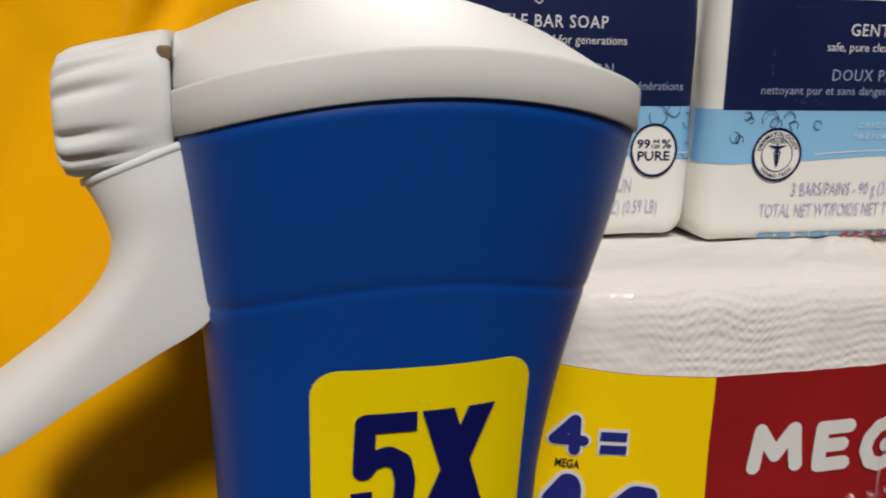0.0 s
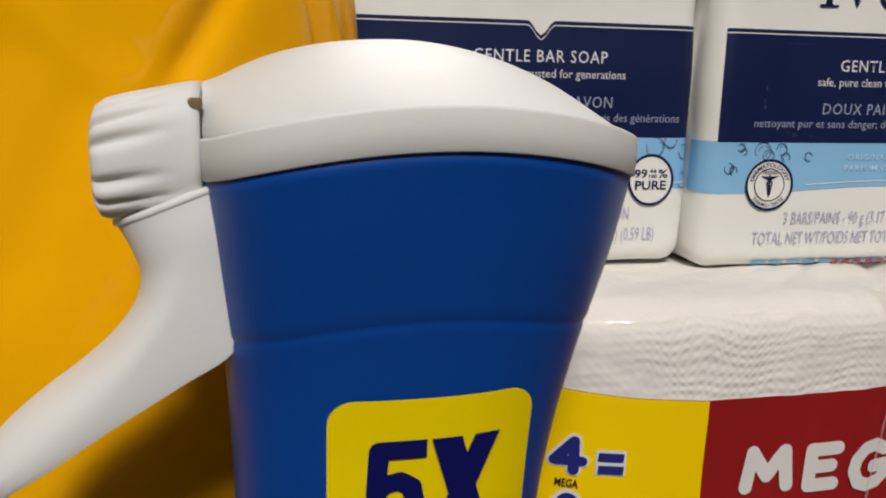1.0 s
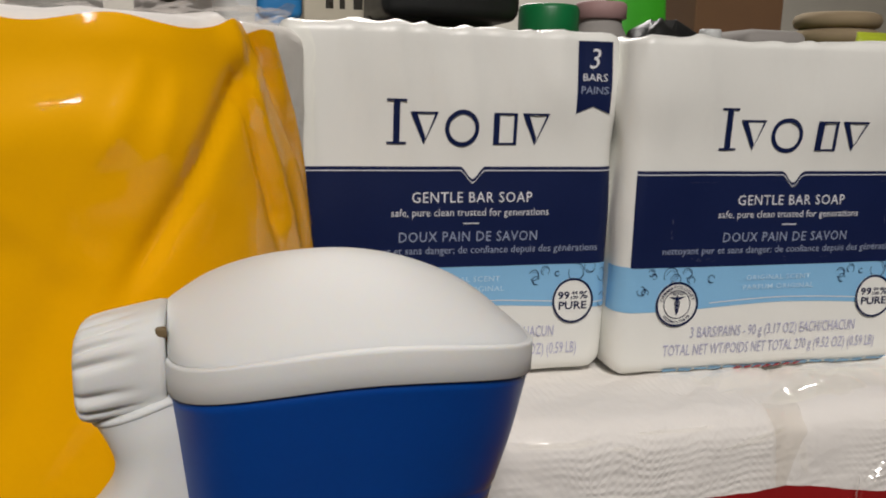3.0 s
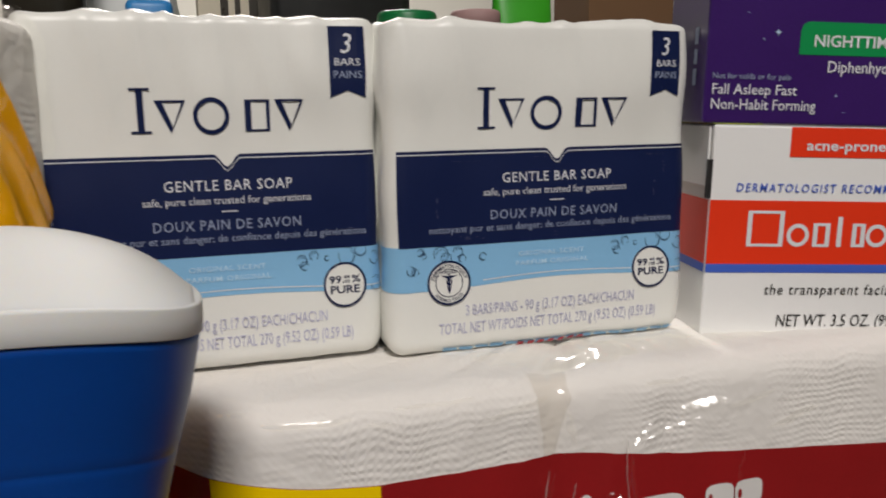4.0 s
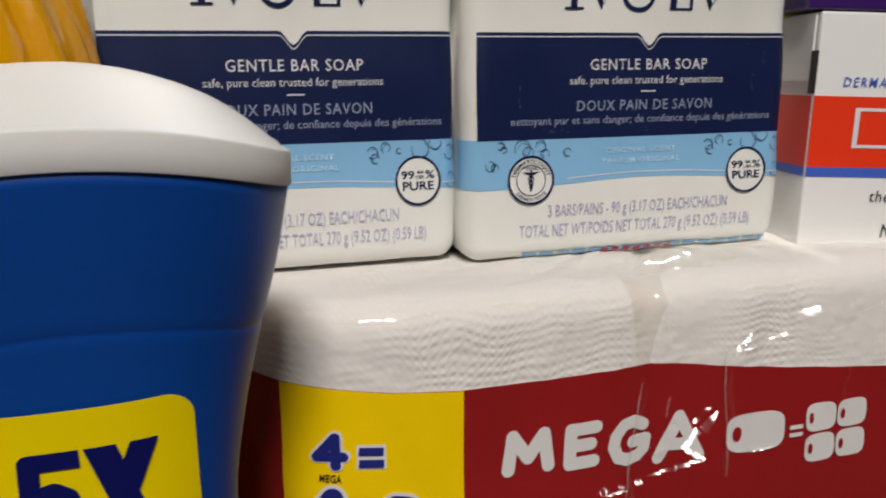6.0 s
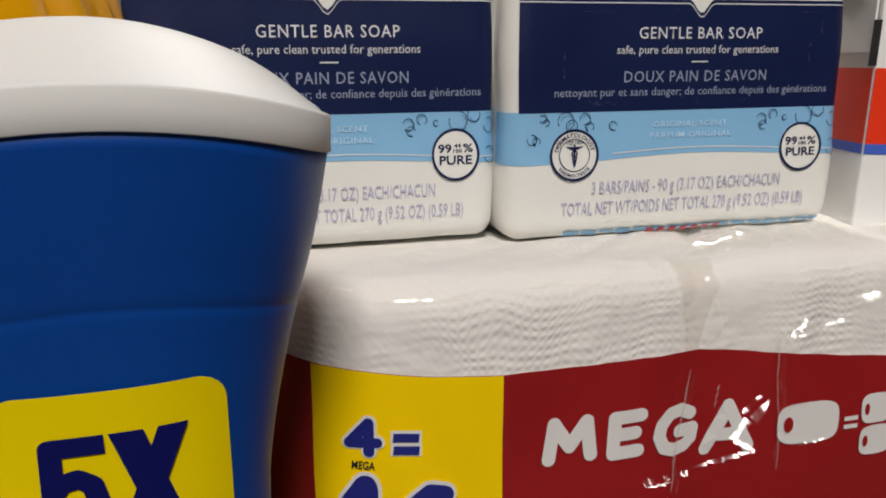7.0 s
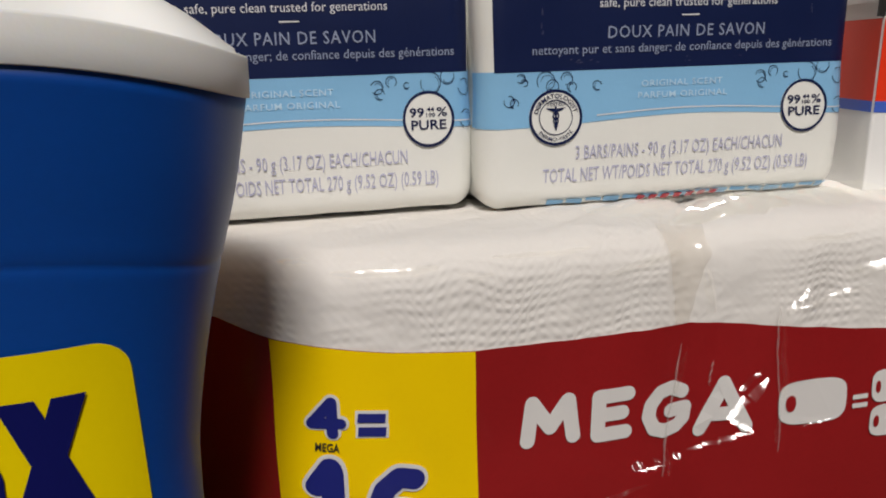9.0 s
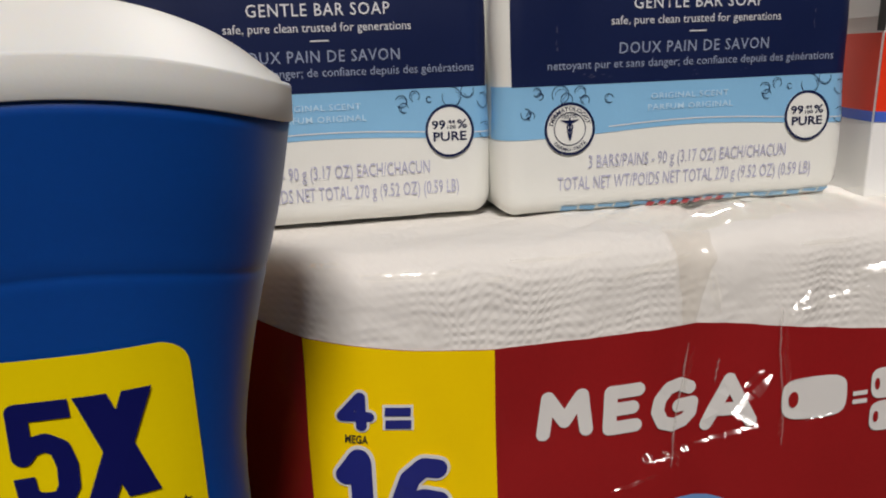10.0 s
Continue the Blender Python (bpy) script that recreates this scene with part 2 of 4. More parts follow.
class Skin:
    """The outer skin of a pack: a rounded rectangle in plan, rounded above and below, with its own dents. s runs round it from
    the middle of the front to the right, v runs up; the front looks to -y."""

    def __init__(self, w, d, h, r, rt, rb, bump=lambda s, v: 0.0):
        self.w, self.d, self.h, self.r, self.rt, self.rb, self.bump = w, d, h, r, rt, rb, bump
        q = math.pi / 2 * r
        self.legs = [w / 2 - r, q, d - 2 * r, q, w - 2 * r, q, d - 2 * r, q, w / 2 - r]
        self.round = sum(self.legs)

    def plan(self, s):
        w, d, r = self.w, self.d, self.r
        s %= self.round
        corners = [(w / 2 - r, -d / 2 + r), (w / 2 - r, d / 2 - r), (-w / 2 + r, d / 2 - r), (-w / 2 + r, -d / 2 + r)]
        starts = [(0, -d / 2, 1, 0), None, (w / 2, -d / 2 + r, 0, 1), None, (w / 2 - r, d / 2, -1, 0), None, (-w / 2, d / 2 - r, 0, -1), None,
                  (-w / 2 + r, -d / 2, 1, 0)]
        for k, leg in enumerate(self.legs):
            if s <= leg or k == 8:
                break
            s -= leg
        if k % 2 == 0:
            x, y, dx, dy = starts[k]
            return x + dx * s, y + dy * s, dy, -dx
        cx, cy = corners[k // 2]
        a = -math.pi / 2 + (k // 2) * math.pi / 2 + s / r
        return cx + r * math.cos(a), cy + r * math.sin(a), math.cos(a), math.sin(a)

    def at(self, s, v, off=0.0):
        x, y, nx, ny = self.plan(s)
        e, nz, flat = 0.0, 0.0, 1.0
        if v < self.rb:
            k = 1 - max(v, 0) / self.rb
            e, nz, flat = self.rb * (1 - math.sqrt(max(0, 1 - k * k))), -k, math.sqrt(max(0, 1 - k * k))
        elif v > self.h - self.rt:
            k = 1 - max(self.h - v, 0) / self.rt
            e, nz, flat = self.rt * (1 - math.sqrt(max(0, 1 - k * k))), k, math.sqrt(max(0, 1 - k * k))
        g = self.bump((s + self.round / 2) % self.round - self.round / 2, v) + off
        return Vector((x + nx * (g * flat - e), y + ny * (g * flat - e), v + nz * g))

    def shell(self, ns, nv, roof=lambda x, y: 0.0):
        ss = [self.round * i / ns for i in range(ns)]
        vs = [self.rb * (1 - math.cos(a)) for a in span(0, math.pi / 2, 6)][:-1] + span(self.rb, self.h - self.rt, nv)
        vs += [self.h - self.rt * (1 - math.sin(a)) for a in span(0, math.pi / 2, 6)][1:]
        rings = [[self.at(s, v) for s in ss] for v in vs]
        low, top = rings[0], rings[-1]
        under = [[Vector((p.x * k, p.y * k, p.z)) for p in low] for k in (0.05, 0.5)]
        over = [[Vector((p.x * k, p.y * k, p.z + roof(p.x * k, p.y * k))) for p in top] for k in (0.9, 0.75, 0.55, 0.3, 0.05)]
        return loft(under + rings + over)

    def patch(self, s0, s1, bot, top, ns=40, nv=10, off=0.00015):
        def fn(u, k):
            b, t = bot(u) if callable(bot) else bot, top(u) if callable(top) else top
            return self.at(u, b + (t - b) * k, off)
        return sheet(fn, span(s0, s1, ns), span(0, 1, nv))


def text_bm(words, x0, x1, z0, z1, bold=0.0, shear=0.0, slope=0.0, gap=1.0):
    """Flat letters filling the box x0..x1, z0..z1 in x and y; slope lifts them to the right."""
    c = bpy.data.curves.new("letters", "FONT")
    c.body, c.resolution_u, c.offset, c.shear, c.space_character = words, 2, bold, shear, gap
    ob = new("letters", c)
    bpy.context.view_layer.update()
    me = bpy.data.meshes.new_from_object(ob.evaluated_get(bpy.context.evaluated_depsgraph_get()))
    bpy.data.objects.remove(ob)
    bpy.data.curves.remove(c)
    bm = bmesh.new()
    bm.from_mesh(me)
    bpy.data.meshes.remove(me)
    xs, ys = [v.co.x for v in bm.verts], [v.co.y for v in bm.verts]
    ax, bx, ay, by = min(xs), max(xs), min(ys), max(ys)
    for v in bm.verts:
        v.co.x = x0 + (v.co.x - ax) / (bx - ax) * (x1 - x0)
        v.co.y = z0 + (v.co.y - ay) / (by - ay) * (z1 - z0) + slope * (v.co.x - x0)
        v.co.z = 0
    return bm


def polys_bm(polys):
    bm = bmesh.new()
    for p in polys:
        bm.faces.new([bm.verts.new((x, y, 0)) for x, y in p])
    return bm


def ring_pts(cx, cy, r, n=28):
    return [(cx + r * math.cos(2 * math.pi * i / n), cy + r * math.sin(2 * math.pi * i / n)) for i in range(n)]


def annulus_bm(cx, cy, r0, r1, n=28, a0=0.0, a1=2 * math.pi):
    bm = bmesh.new()
    for i in range(n):
        a, b = a0 + (a1 - a0) * i / n, a0 + (a1 - a0) * (i + 1) / n
        bm.faces.new([bm.verts.new((cx + r * math.cos(t), cy + r * math.sin(t), 0)) for r, t in ((r0, a), (r1, a), (r1, b), (r0, b))])
    return bm


GLYPHS = {
    "M": [[(0.0, 0), (0.12, 1), (0.5, 0.3), (0.9, 1), (1, 0)]],
    "E": [[(0.9, 0), (0, 0), (0.06, 1), (1, 1)], [(0.03, 0.52), (0.8, 0.52)]],
    "G": [[(0.92, 0.86), (0.62, 1), (0.3, 0.95), (0.06, 0.68), (0, 0.4), (0.14, 0.1), (0.42, 0), (0.75, 0.06), (0.96, 0.22), (1, 0.46), (0.58, 0.46)]],
    "A": [[(0, 0), (0.5, 1), (1, 0)], [(0.2, 0.32), (0.8, 0.32)]],
    "1": [[(0, 0.8), (0.55, 1), (0.62, 0.95), (0.62, 0)]],
    "6": [[(0.85, 0.96), (0.55, 1), (0.25, 0.86), (0.05, 0.55), (0.02, 0.3), (0.15, 0.07), (0.5, 0), (0.85, 0.08), (1, 0.3), (0.85, 0.52), (0.5, 0.58), (0.1, 0.46)]],
    "4": [[(0.70, 0), (0.70, 1), (0, 0.32), (1, 0.32)]],
    "5": [[(1, 1), (0.08, 1), (0.03, 0.52), (0.22, 0.62), (0.6, 0.66), (0.9, 0.58), (1, 0.38), (0.96, 0.14), (0.78, 0.01), (0.45, 0), (0.14, 0.03), (0.01, 0.12), (0, 0.19)]],
    "X": [[(0, 1), (1, 0)], [(1, 1), (0, 0)]],
}


def drawn(glyph, x0, x1, z0, z1, width, blunt=False, slope=0.0, cuts=3):
    """A heavy letter of strokes, filling x0..x1, z0..z1 (mm); blunt: square ends."""
    bm = bmesh.new()
    r = width / 2
    place = lambda p: Vector((x0 + r + p[0] * (x1 - x0 - width), z0 + r + p[1] * (z1 - z0 - width) + slope * (p[0] * (x1 - x0)), 0))
    lift = 0.0
    for line in GLYPHS[glyph]:
        pts = [place(p) for p in line]
        for k, (p, q) in enumerate(zip(pts, pts[1:])):
            d = (q - p).normalized()
            n = Vector((-d.y, d.x, 0)) * r
            p2 = p - d * (r if blunt and k == 0 else 0)
            q2 = q + d * (r if blunt and k == len(pts) - 2 else 0)
            lift += 0.004
            prev = None
            for m in range(cuts + 1):
                c = p2 + (q2 - p2) * (m / cuts)
                pair = [bm.verts.new(((c + n).x * 0.001, (c + n).y * 0.001, lift)), bm.verts.new(((c - n).x * 0.001, (c - n).y * 0.001, lift))]
                if prev:
                    bm.faces.new((prev[0], prev[1], pair[1], pair[0]))
                prev = pair
        for k, p in enumerate(pts):
            if not blunt or 0 < k < len(pts) - 1:
                lift += 0.004
                bm.faces.new([bm.verts.new(((p.x + r * math.cos(t)) * 0.001, (p.y + r * math.sin(t)) * 0.001, lift)) for t in span(0, 2 * math.pi * 17 / 18, 18)])
    return bm


def bars(x0, x1, z0, z1):
    return [(x0, z0), (x1, z0), (x1, z1), (x0, z1)]


def merge(*bms):
    out = bmesh.new()
    for b in bms:
        me = bpy.data.meshes.new("m")
        b.to_mesh(me)
        out.from_mesh(me)
        bpy.data.meshes.remove(me)
        b.free()
    return out


def drape(bm, fn, off):
    """Lay flat artwork (x along, y up) on a skin: fn(s, v, off)."""
    for v in bm.verts:
        v.co = fn(v.co.x, v.co.y, off + v.co.z * 0.001)
    return bm


MM = 0.001


# ---- room ----
def slab(name, x0, x1, y0, y1, z0, z1, mat, label, category):
    ob = part(name, box_bm(x0, x1, y0, y1, z0, z1), mat, smooth=False)
    return tagged(ob, label, category, kind="structure")


slab("floor", -4.0, 4.0, -4.0, 4.4, -0.85, -0.75, FLOOR, "brownish tiled floor of the room", "floor")
slab("ceiling", -4.0, 4.0, -4.0, 4.4, 1.95, 2.05, CEIL, "unseen ceiling greyed to cut bounce", "ceiling")
slab("wall_north", -4.0, 4.0, 4.4, 4.5, -0.85, 2.05, PLASTER_PALE, "unseen cream wall darkened to cut bounce behind the cluttered table", "wall")
# unseen walls; their darker plaster keeps the packs' shadows deep
slab("wall_south", -4.0, 4.0, -4.1, -4.0, -0.85, 2.05, PLASTER, "unseen cream wall darkened to cut bounce", "wall")
slab("wall_west", -4.1, -4.0, -4.1, 4.5, -0.85, 2.05, PLASTER, "unseen cream wall darkened to cut bounce", "wall")
slab("wall_east", 4.0, 4.1, -4.1, 4.5, -0.85, 2.05, PLASTER, "unseen cream wall darkened to cut bounce", "wall")

table = thing("table", pose(0, 0, 0), "brown wooden table under the packs and the bottle", "table")
part("tabletop", box_bm(-0.9, 0.9, -0.15, 1.5, -0.03, 0, 0.004), TABLE, table, smooth=False)
for tx in (-0.84, 0.84):
    for ty in (-0.09, 1.44):
        part("leg", box_bm(tx - 0.03, tx + 0.03, ty - 0.03, ty + 0.03, -0.75, -0.03, 0.003), TABLE, table, smooth=False)


# ---- soap packs ----
def soap_pack(cx, front, z0, w, art, squeeze, seed, yaw=0.0, left=-41.8):
    """A tall paper-wrapped pack of three bars. art: where the middle of the print lies; squeeze: its width against the pack."""
    h, d = 0.0968, 0.058

    def dents(s, v):
        n = noise.noise(Vector((s * 45 + seed, v * 28, seed)))
        n2 = noise.noise(Vector((s * 120, v * 60 + seed, 3.1)))
        top = max(0.0, (v - 0.078) / 0.019)
        pleat = noise.noise(Vector((s * 95 + 7 * seed, v * 12, 9.0)))
        bar = math.cos((v / h * 3) * 2 * math.pi)
        blank = max(0.0, min(1.0, (v - 0.060) / 0.016))
        fold = noise.noise(Vector((s * 62 + 3 * seed + 90 * v * v, v * 9, 4.0)))
        fold = max(0.0, 1 - 5.0 * abs(fold)) ** 1.5
        return 0.0006 * n + 0.00022 * n2 - 0.00025 * bar + 0.0004 * top * pleat + 0.0011 * blank * fold + 0.0016 * blank * noise.noise(Vector((s * 24 + 5 * seed, v * 30, 6.0)))

    skin = Skin(w, d, h, 0.0058, 0.0024, 0.0055, dents)
    ob = thing("soap_pack", pose(cx, front + d / 2, z0, 0, 0, yaw), "white paper-wrapped soap pack with navy and light blue bands",
               "soap pack", "soap packs on the tissue pack")
    part("wrapper", skin.shell(150, 34, lambda x, y: 0.0010 * noise.noise(Vector((x * 80, y * 50, seed)))), WRAP_WHITE, ob, "creased white paper wrapper")

    def u(x):
        return (x * squeeze + art) * MM

    def lay(name, bm, mat, off, parent=ob, label=""):
        for v in bm.verts:
            v.co.x, v.co.y = u(v.co.x * 1000), v.co.y
        return part(name, drape(bm, skin.at, off), mat, parent, label, smooth=False)

    def words(t, x0, x1, z0_, z1_, mat, bold=0.0, shear=0.0, gap=1.0, off=0.00042, name="printed_line", slope=0.0):
        return lay(name, text_bm(t, x0 * MM, x1 * MM, z0_ * MM, z1_ * MM, bold, shear, slope, gap), mat, off)

    # bands
    def navy_top(s):
        k = abs((s / MM - art) / squeeze - 0.0)
        dip = max(0.0, 1 - k / 3.6)
        return (60.6 - 3.4 * dip * dip * (3 - 2 * dip)) * MM

    def sky_low(s):
        return (20.9 + 0.9 * math.cos((s / MM - art) / 15)) * MM

    edge_l, edge_r = (left - 4.2) * MM, w / 2 - 0.0006
    part("navy_band", skin.patch(edge_l, edge_r, 33.0 * MM, navy_top, 90, 14, 0.0002), NAVY, ob, "navy blue printed band")
    part("light_blue_band", skin.patch(-w / 2 - 0.006, w / 2 + 0.008, sky_low, 33.2 * MM, 90, 10, 0.00014), SKY, ob, "light blue printed band")

    def line_top(s):
        return navy_top(s) - 0.9 * MM

    part("white_rule", skin.patch(edge_l, edge_r, lambda s: line_top(s) - 0.28 * MM, line_top, 90, 2, 0.00036), INK_WHITE, ob)
    part("white_rule", skin.patch(u(-24), w / 2 + 0.006, lambda s: sky_low(s) + 1.35 * MM, lambda s: sky_low(s) + 1.65 * MM, 60, 2, 0.0003), INK_WHITE, ob)
    # flag at the top corner
    flag = polys_bm([[(x * MM, z * MM) for x, z in ((30.2, 75.2), (35.4, 77.2), (40.6, 75.2), (40.6, 84), (40.6, 94.5), (30.2, 94.5), (30.2, 84))]])
    bmesh.ops.triangulate(flag, faces=flag.faces[:])
    bmesh.ops.subdivide_edges(flag, edges=flag.edges[:], cuts=4, use_grid_fill=True)
    lay("corner_flag", flag, NAVY, 0.00028, label="navy corner flag")
    words("3", 33.7, 37.0, 87.2, 92.6, INK_WHITE, 0.0, 0.2)
    words("BARS", 31.8, 39.2, 83.9, 85.9, INK_WHITE)
    words("PAINS", 31.4, 39.6, 80.5, 82.5, INK_STEEL)
    # brand word as plain shapes: a slim pillar, triangles, a ring and a plate
    low, top = 66.5, 75.0
    pillar = [bars(-25.0 * MM, -19.6 * MM, low * MM, (low + 0.6) * MM), bars(-25.0 * MM, -19.6 * MM, 77.6 * MM, 78.2 * MM), bars(-23.2 * MM, -21.4 * MM, (low + 0.6) * MM, 77.6 * MM)]
    shapes = [polys_bm(pillar), annulus_bm(-3.6 * MM, 70.8 * MM, 3.7 * MM, 4.9 * MM, 32)]
    for x, wd in ((-18.6, 8.2), (13.9, 8.4)):
        shapes.append(polys_bm([[((x + p) * MM, z * MM) for p, z in ((0, top), (1.9, top), (wd / 2 + 0.5, low + 1.8), (wd / 2, low))],
                                [((x + p) * MM, z * MM) for p, z in ((wd, top), (wd - 0.7, top), (wd / 2 + 0.4, low + 1.1), (wd / 2, low))], bars((x + 1.9) * MM, (x + wd - 0.7) * MM, (top - 0.55) * MM, top * MM)]))
    shapes.append(polys_bm([bars(5.6 * MM, 7.4 * MM, low * MM, top * MM), bars(7.4 * MM, 12.6 * MM, low * MM, (low + 0.55) * MM), bars(11.6 * MM, 12.6 * MM, (low + 0.55) * MM, (top - 0.55) * MM), bars(7.4 * MM, 12.6 * MM, (top - 0.55) * MM, top * MM)]))
    for shape in shapes:
        lay("brand_shape", shape, NAVY, 0.0003, label="navy brand mark as plain shapes")
    # lines of print
    words("GENTLE BAR SOAP", -17.6, 18.0, 50.9, 53.8, INK_WHITE, 0.004, gap=1.12)
    words("safe, pure clean trusted for generations", -23.5, 23.3, 46.6, 49.3, INK_WHITE)
    lay("printed_rule", polys_bm([bars(-2.4 * MM, 2.2 * MM, 45.0 * MM, 45.35 * MM)]), INK_WHITE, 0.0004)
    words("DOUX PAIN DE SAVON", -21.2, 20.1, 40.2, 43.0, INK_STEEL, 0.003, gap=1.12)
    words("nettoyant pur et sans danger; de confiance depuis des générations", -40.0, 39.6, 36.2, 38.9, INK_STEEL)
    words("ORIGINAL SCENT", -12.4, 9.3, 28.7, 30.2, INK_PALE, 0.006, gap=1.1)
    words("PARFUM ORIGINAL", -13.3, 10.7, 25.9, 27.4, INK_PALE, 0.006, gap=1.1)
    words("3 BARS/PAINS - 90 g (3.17 OZ) EACH/CHACUN", -29.4, 26.8, 11.1, 15.4, INK_LILAC)
    words("TOTAL NET WT/POIDS NET TOTAL 270 g (9.52 OZ) (0.59 LB)", -37.5, 34.7, 5.6, 10.1, INK_LILAC)
    # round seals
    for sx, tested in ((-34.4, True), (32.6, False)):
        c = (sx * MM, 22.3 * MM)
        r = 6.6 * MM
        face = bmesh.new()
        bmesh.ops.create_circle(face, cap_ends=True, segments=32, radius=r)
        bmesh.ops.translate(face, verts=face.verts[:], vec=(c[0], c[1], 0))
        seal = lay("round_seal", face, WRAP_WHITE, 0.00045, label="white round seal with a navy ring")
        lay("seal_ring", annulus_bm(*c, r * 0.90, r, 40), NAVY, 0.0006, seal)
        if tested:
            lay("seal_ring", annulus_bm(*c, r * 0.60, r * 0.635, 32), NAVY, 0.0006, seal)
            rod = polys_bm([bars(c[0] - 0.25 * MM, c[0] + 0.25 * MM, c[1] - 2.9 * MM, c[1] + 2.7 * MM),
                            [(c[0] - 2.6 * MM, c[1] + 2.3 * MM), (c[0], c[1] + 1.1 * MM), (c[0] + 2.6 * MM, c[1] + 2.3 * MM), (c[0], c[1] + 2.1 * MM)]])
            coil = [annulus_bm(c[0], c[1] + dz * MM, rr * 0.6 * MM, rr * MM, 12) for dz, rr in ((0.4, 0.9), (-0.8, 0.75), (-1.8, 0.55))]
            lay("seal_emblem", merge(rod, *coil), NAVY, 0.00064, seal)
            for t, a0, sgn in (("DERMATOLOGIST", math.pi * 0.93, -1), ("DERMO-TESTÉ", math.pi * 1.22, 1)):
                arc = math.pi * (0.86 if sgn < 0 else 0.56)
                bm = text_bm(t, 0, 1, 0, 1, 0.01)
                for v in bm.verts:
                    a = a0 + sgn * arc * v.co.x
                    rr = r * (0.685 + 0.16 * v.co.y) if sgn < 0 else r * (0.845 - 0.16 * v.co.y)
                    v.co = Vector((c[0] + rr * math.cos(a), c[1] + rr * math.sin(a), 0))
                lay("seal_print", bm, NAVY, 0.00064, seal)
            lay("seal_print", text_bm("TESTED", c[0] - 2.3 * MM, c[0] + 2.3 * MM, c[1] + 2.75 * MM, c[1] + 3.6 * MM, 0.01), NAVY, 0.00066, seal)
        else:
            lay("seal_print", text_bm("PURE", c[0] - 4.5 * MM, c[0] + 4.5 * MM, c[1] - 2.5 * MM, c[1] - 0.2 * MM, 0.018), NAVY, 0.00064, seal)
            lay("seal_print", text_bm("99", c[0] - 4.8 * MM, c[0] - 1.1 * MM, c[1] + 0.5 * MM, c[1] + 2.7 * MM, 0.018), NAVY, 0.00064, seal)
            lay("seal_print", text_bm("44", c[0] - 0.4 * MM, c[0] + 1.5 * MM, c[1] + 1.75 * MM, c[1] + 2.75 * MM, 0.015), NAVY, 0.00064, seal)
            lay("seal_print", text_bm("100", c[0] - 0.6 * MM, c[0] + 1.7 * MM, c[1] + 0.45 * MM, c[1] + 1.4 * MM, 0.015), NAVY, 0.00064, seal)
            lay("seal_print", text_bm("%", c[0] + 2.1 * MM, c[0] + 4.8 * MM, c[1] + 0.5 * MM, c[1] + 2.7 * MM, 0.015), NAVY, 0.00064, seal)
    # soap bubbles drawn in outline
    rnd = random.Random(5)
    for bx, bz, br in ((-42.7, 31.6, 1.1), (-41.9, 30.6, 0.9), (-36.6, 30.8, 2.3), (-35.0, 29.6, 1.6), (-31.4, 31.3, 1.5), (-30.2, 29.3, 1.2), (-23.8, 29.4, 1.2),
                       (-45.6, 26.4, 1.4), (-44.4, 25.9, 1.1), (20.0, 30.0, 1.6), (23.6, 31.2, 1.4), (27.4, 30.2, 0.8), (33.5, 30.6, 2.6), (37.8, 32.0, 1.8),
                       (42.5, 29.5, 2.0), (42.8, 22.0, 2.2), (20.6, 28.4, 1.3)):
        a = rnd.uniform(0, 6)
        ringed = merge(annulus_bm(bx * MM, bz * MM, (br - 0.17) * MM, br * MM, 20, a, a + 5.2), annulus_bm((bx + 0.12 * br) * MM, (bz - 0.1 * br) * MM, (br * 0.72 - 0.1) * MM, br * 0.72 * MM, 14, a + 2, a + 4.6))
        lay("printed_bubble", ringed, NAVY, 0.00034)
    # print of the underside turned up at the front edge
    wave = []
    for k in range(16):
        x = -36 + 5.0 * k
        wave.append([(x * MM, 2.4 * MM), ((x + 4.2) * MM, 2.2 * MM), ((x + 4.4) * MM, (1.2 - 0.5 * (k % 2)) * MM), (x * MM, (0.9 + 0.4 * (k % 3)) * MM)])
    if seed < 5:
        rs = random.Random(9)
        marks = []
        for x, z, dx, dz in ((-33, 57.2, 9, 0.3), (-38, 41, 0.5, 6), (30, 57.5, 8, 0.35), (33, 44, 0.4, 5), (-31, 34.6, 3.6, 1.3), (-26, 34.4, 2.6, 1.0), (-1, 34.2, 1.6, 1.2), (12, 35.0, 2.2, 0.5), (36, 52, 0.5, 3), (-8, 57.8, 5, 0.3)):
            for q in range(5):
                px, pz = x + rs.uniform(0, dx), z + rs.uniform(0, dz)
                lx, lz = max(0.25, dx * rs.uniform(0.15, 0.4)), max(0.10, dz * rs.uniform(0.08, 0.3))
                marks.append([(px * MM, pz * MM), ((px + lx) * MM, (pz + 0.1) * MM), ((px + lx * 0.8) * MM, (pz + lz) * MM), ((px + lx * 0.1) * MM, (pz + lz * 0.7) * MM)])
        tagged(lay("scuff", polys_bm(marks), SCUFF, 0.00038, label="pale scuffs on the navy print"), kind="stuff")
        lay("under_print", polys_bm(wave), SKY, 0.0004)
        lay("under_print", polys_bm([bars((-12 + 3.4 * k) * MM, (-10 + 3.4 * k) * MM, 0.8 * MM, 2.1 * MM) for k in range(7)]), INK_RED, 0.0006)
    return ob


soap_pack(0.0918, 0.2062, 0.2192, 0.0980, 3.2, 1.0, 2.0)
soap_pack(-0.0036, 0.2128, 0.2198, 0.0925, 4.0, 0.945, 11.0, left=-45.0)


# ---- tissue pack ----
TX, TW, TR = 0.1130, 0.300, 0.058


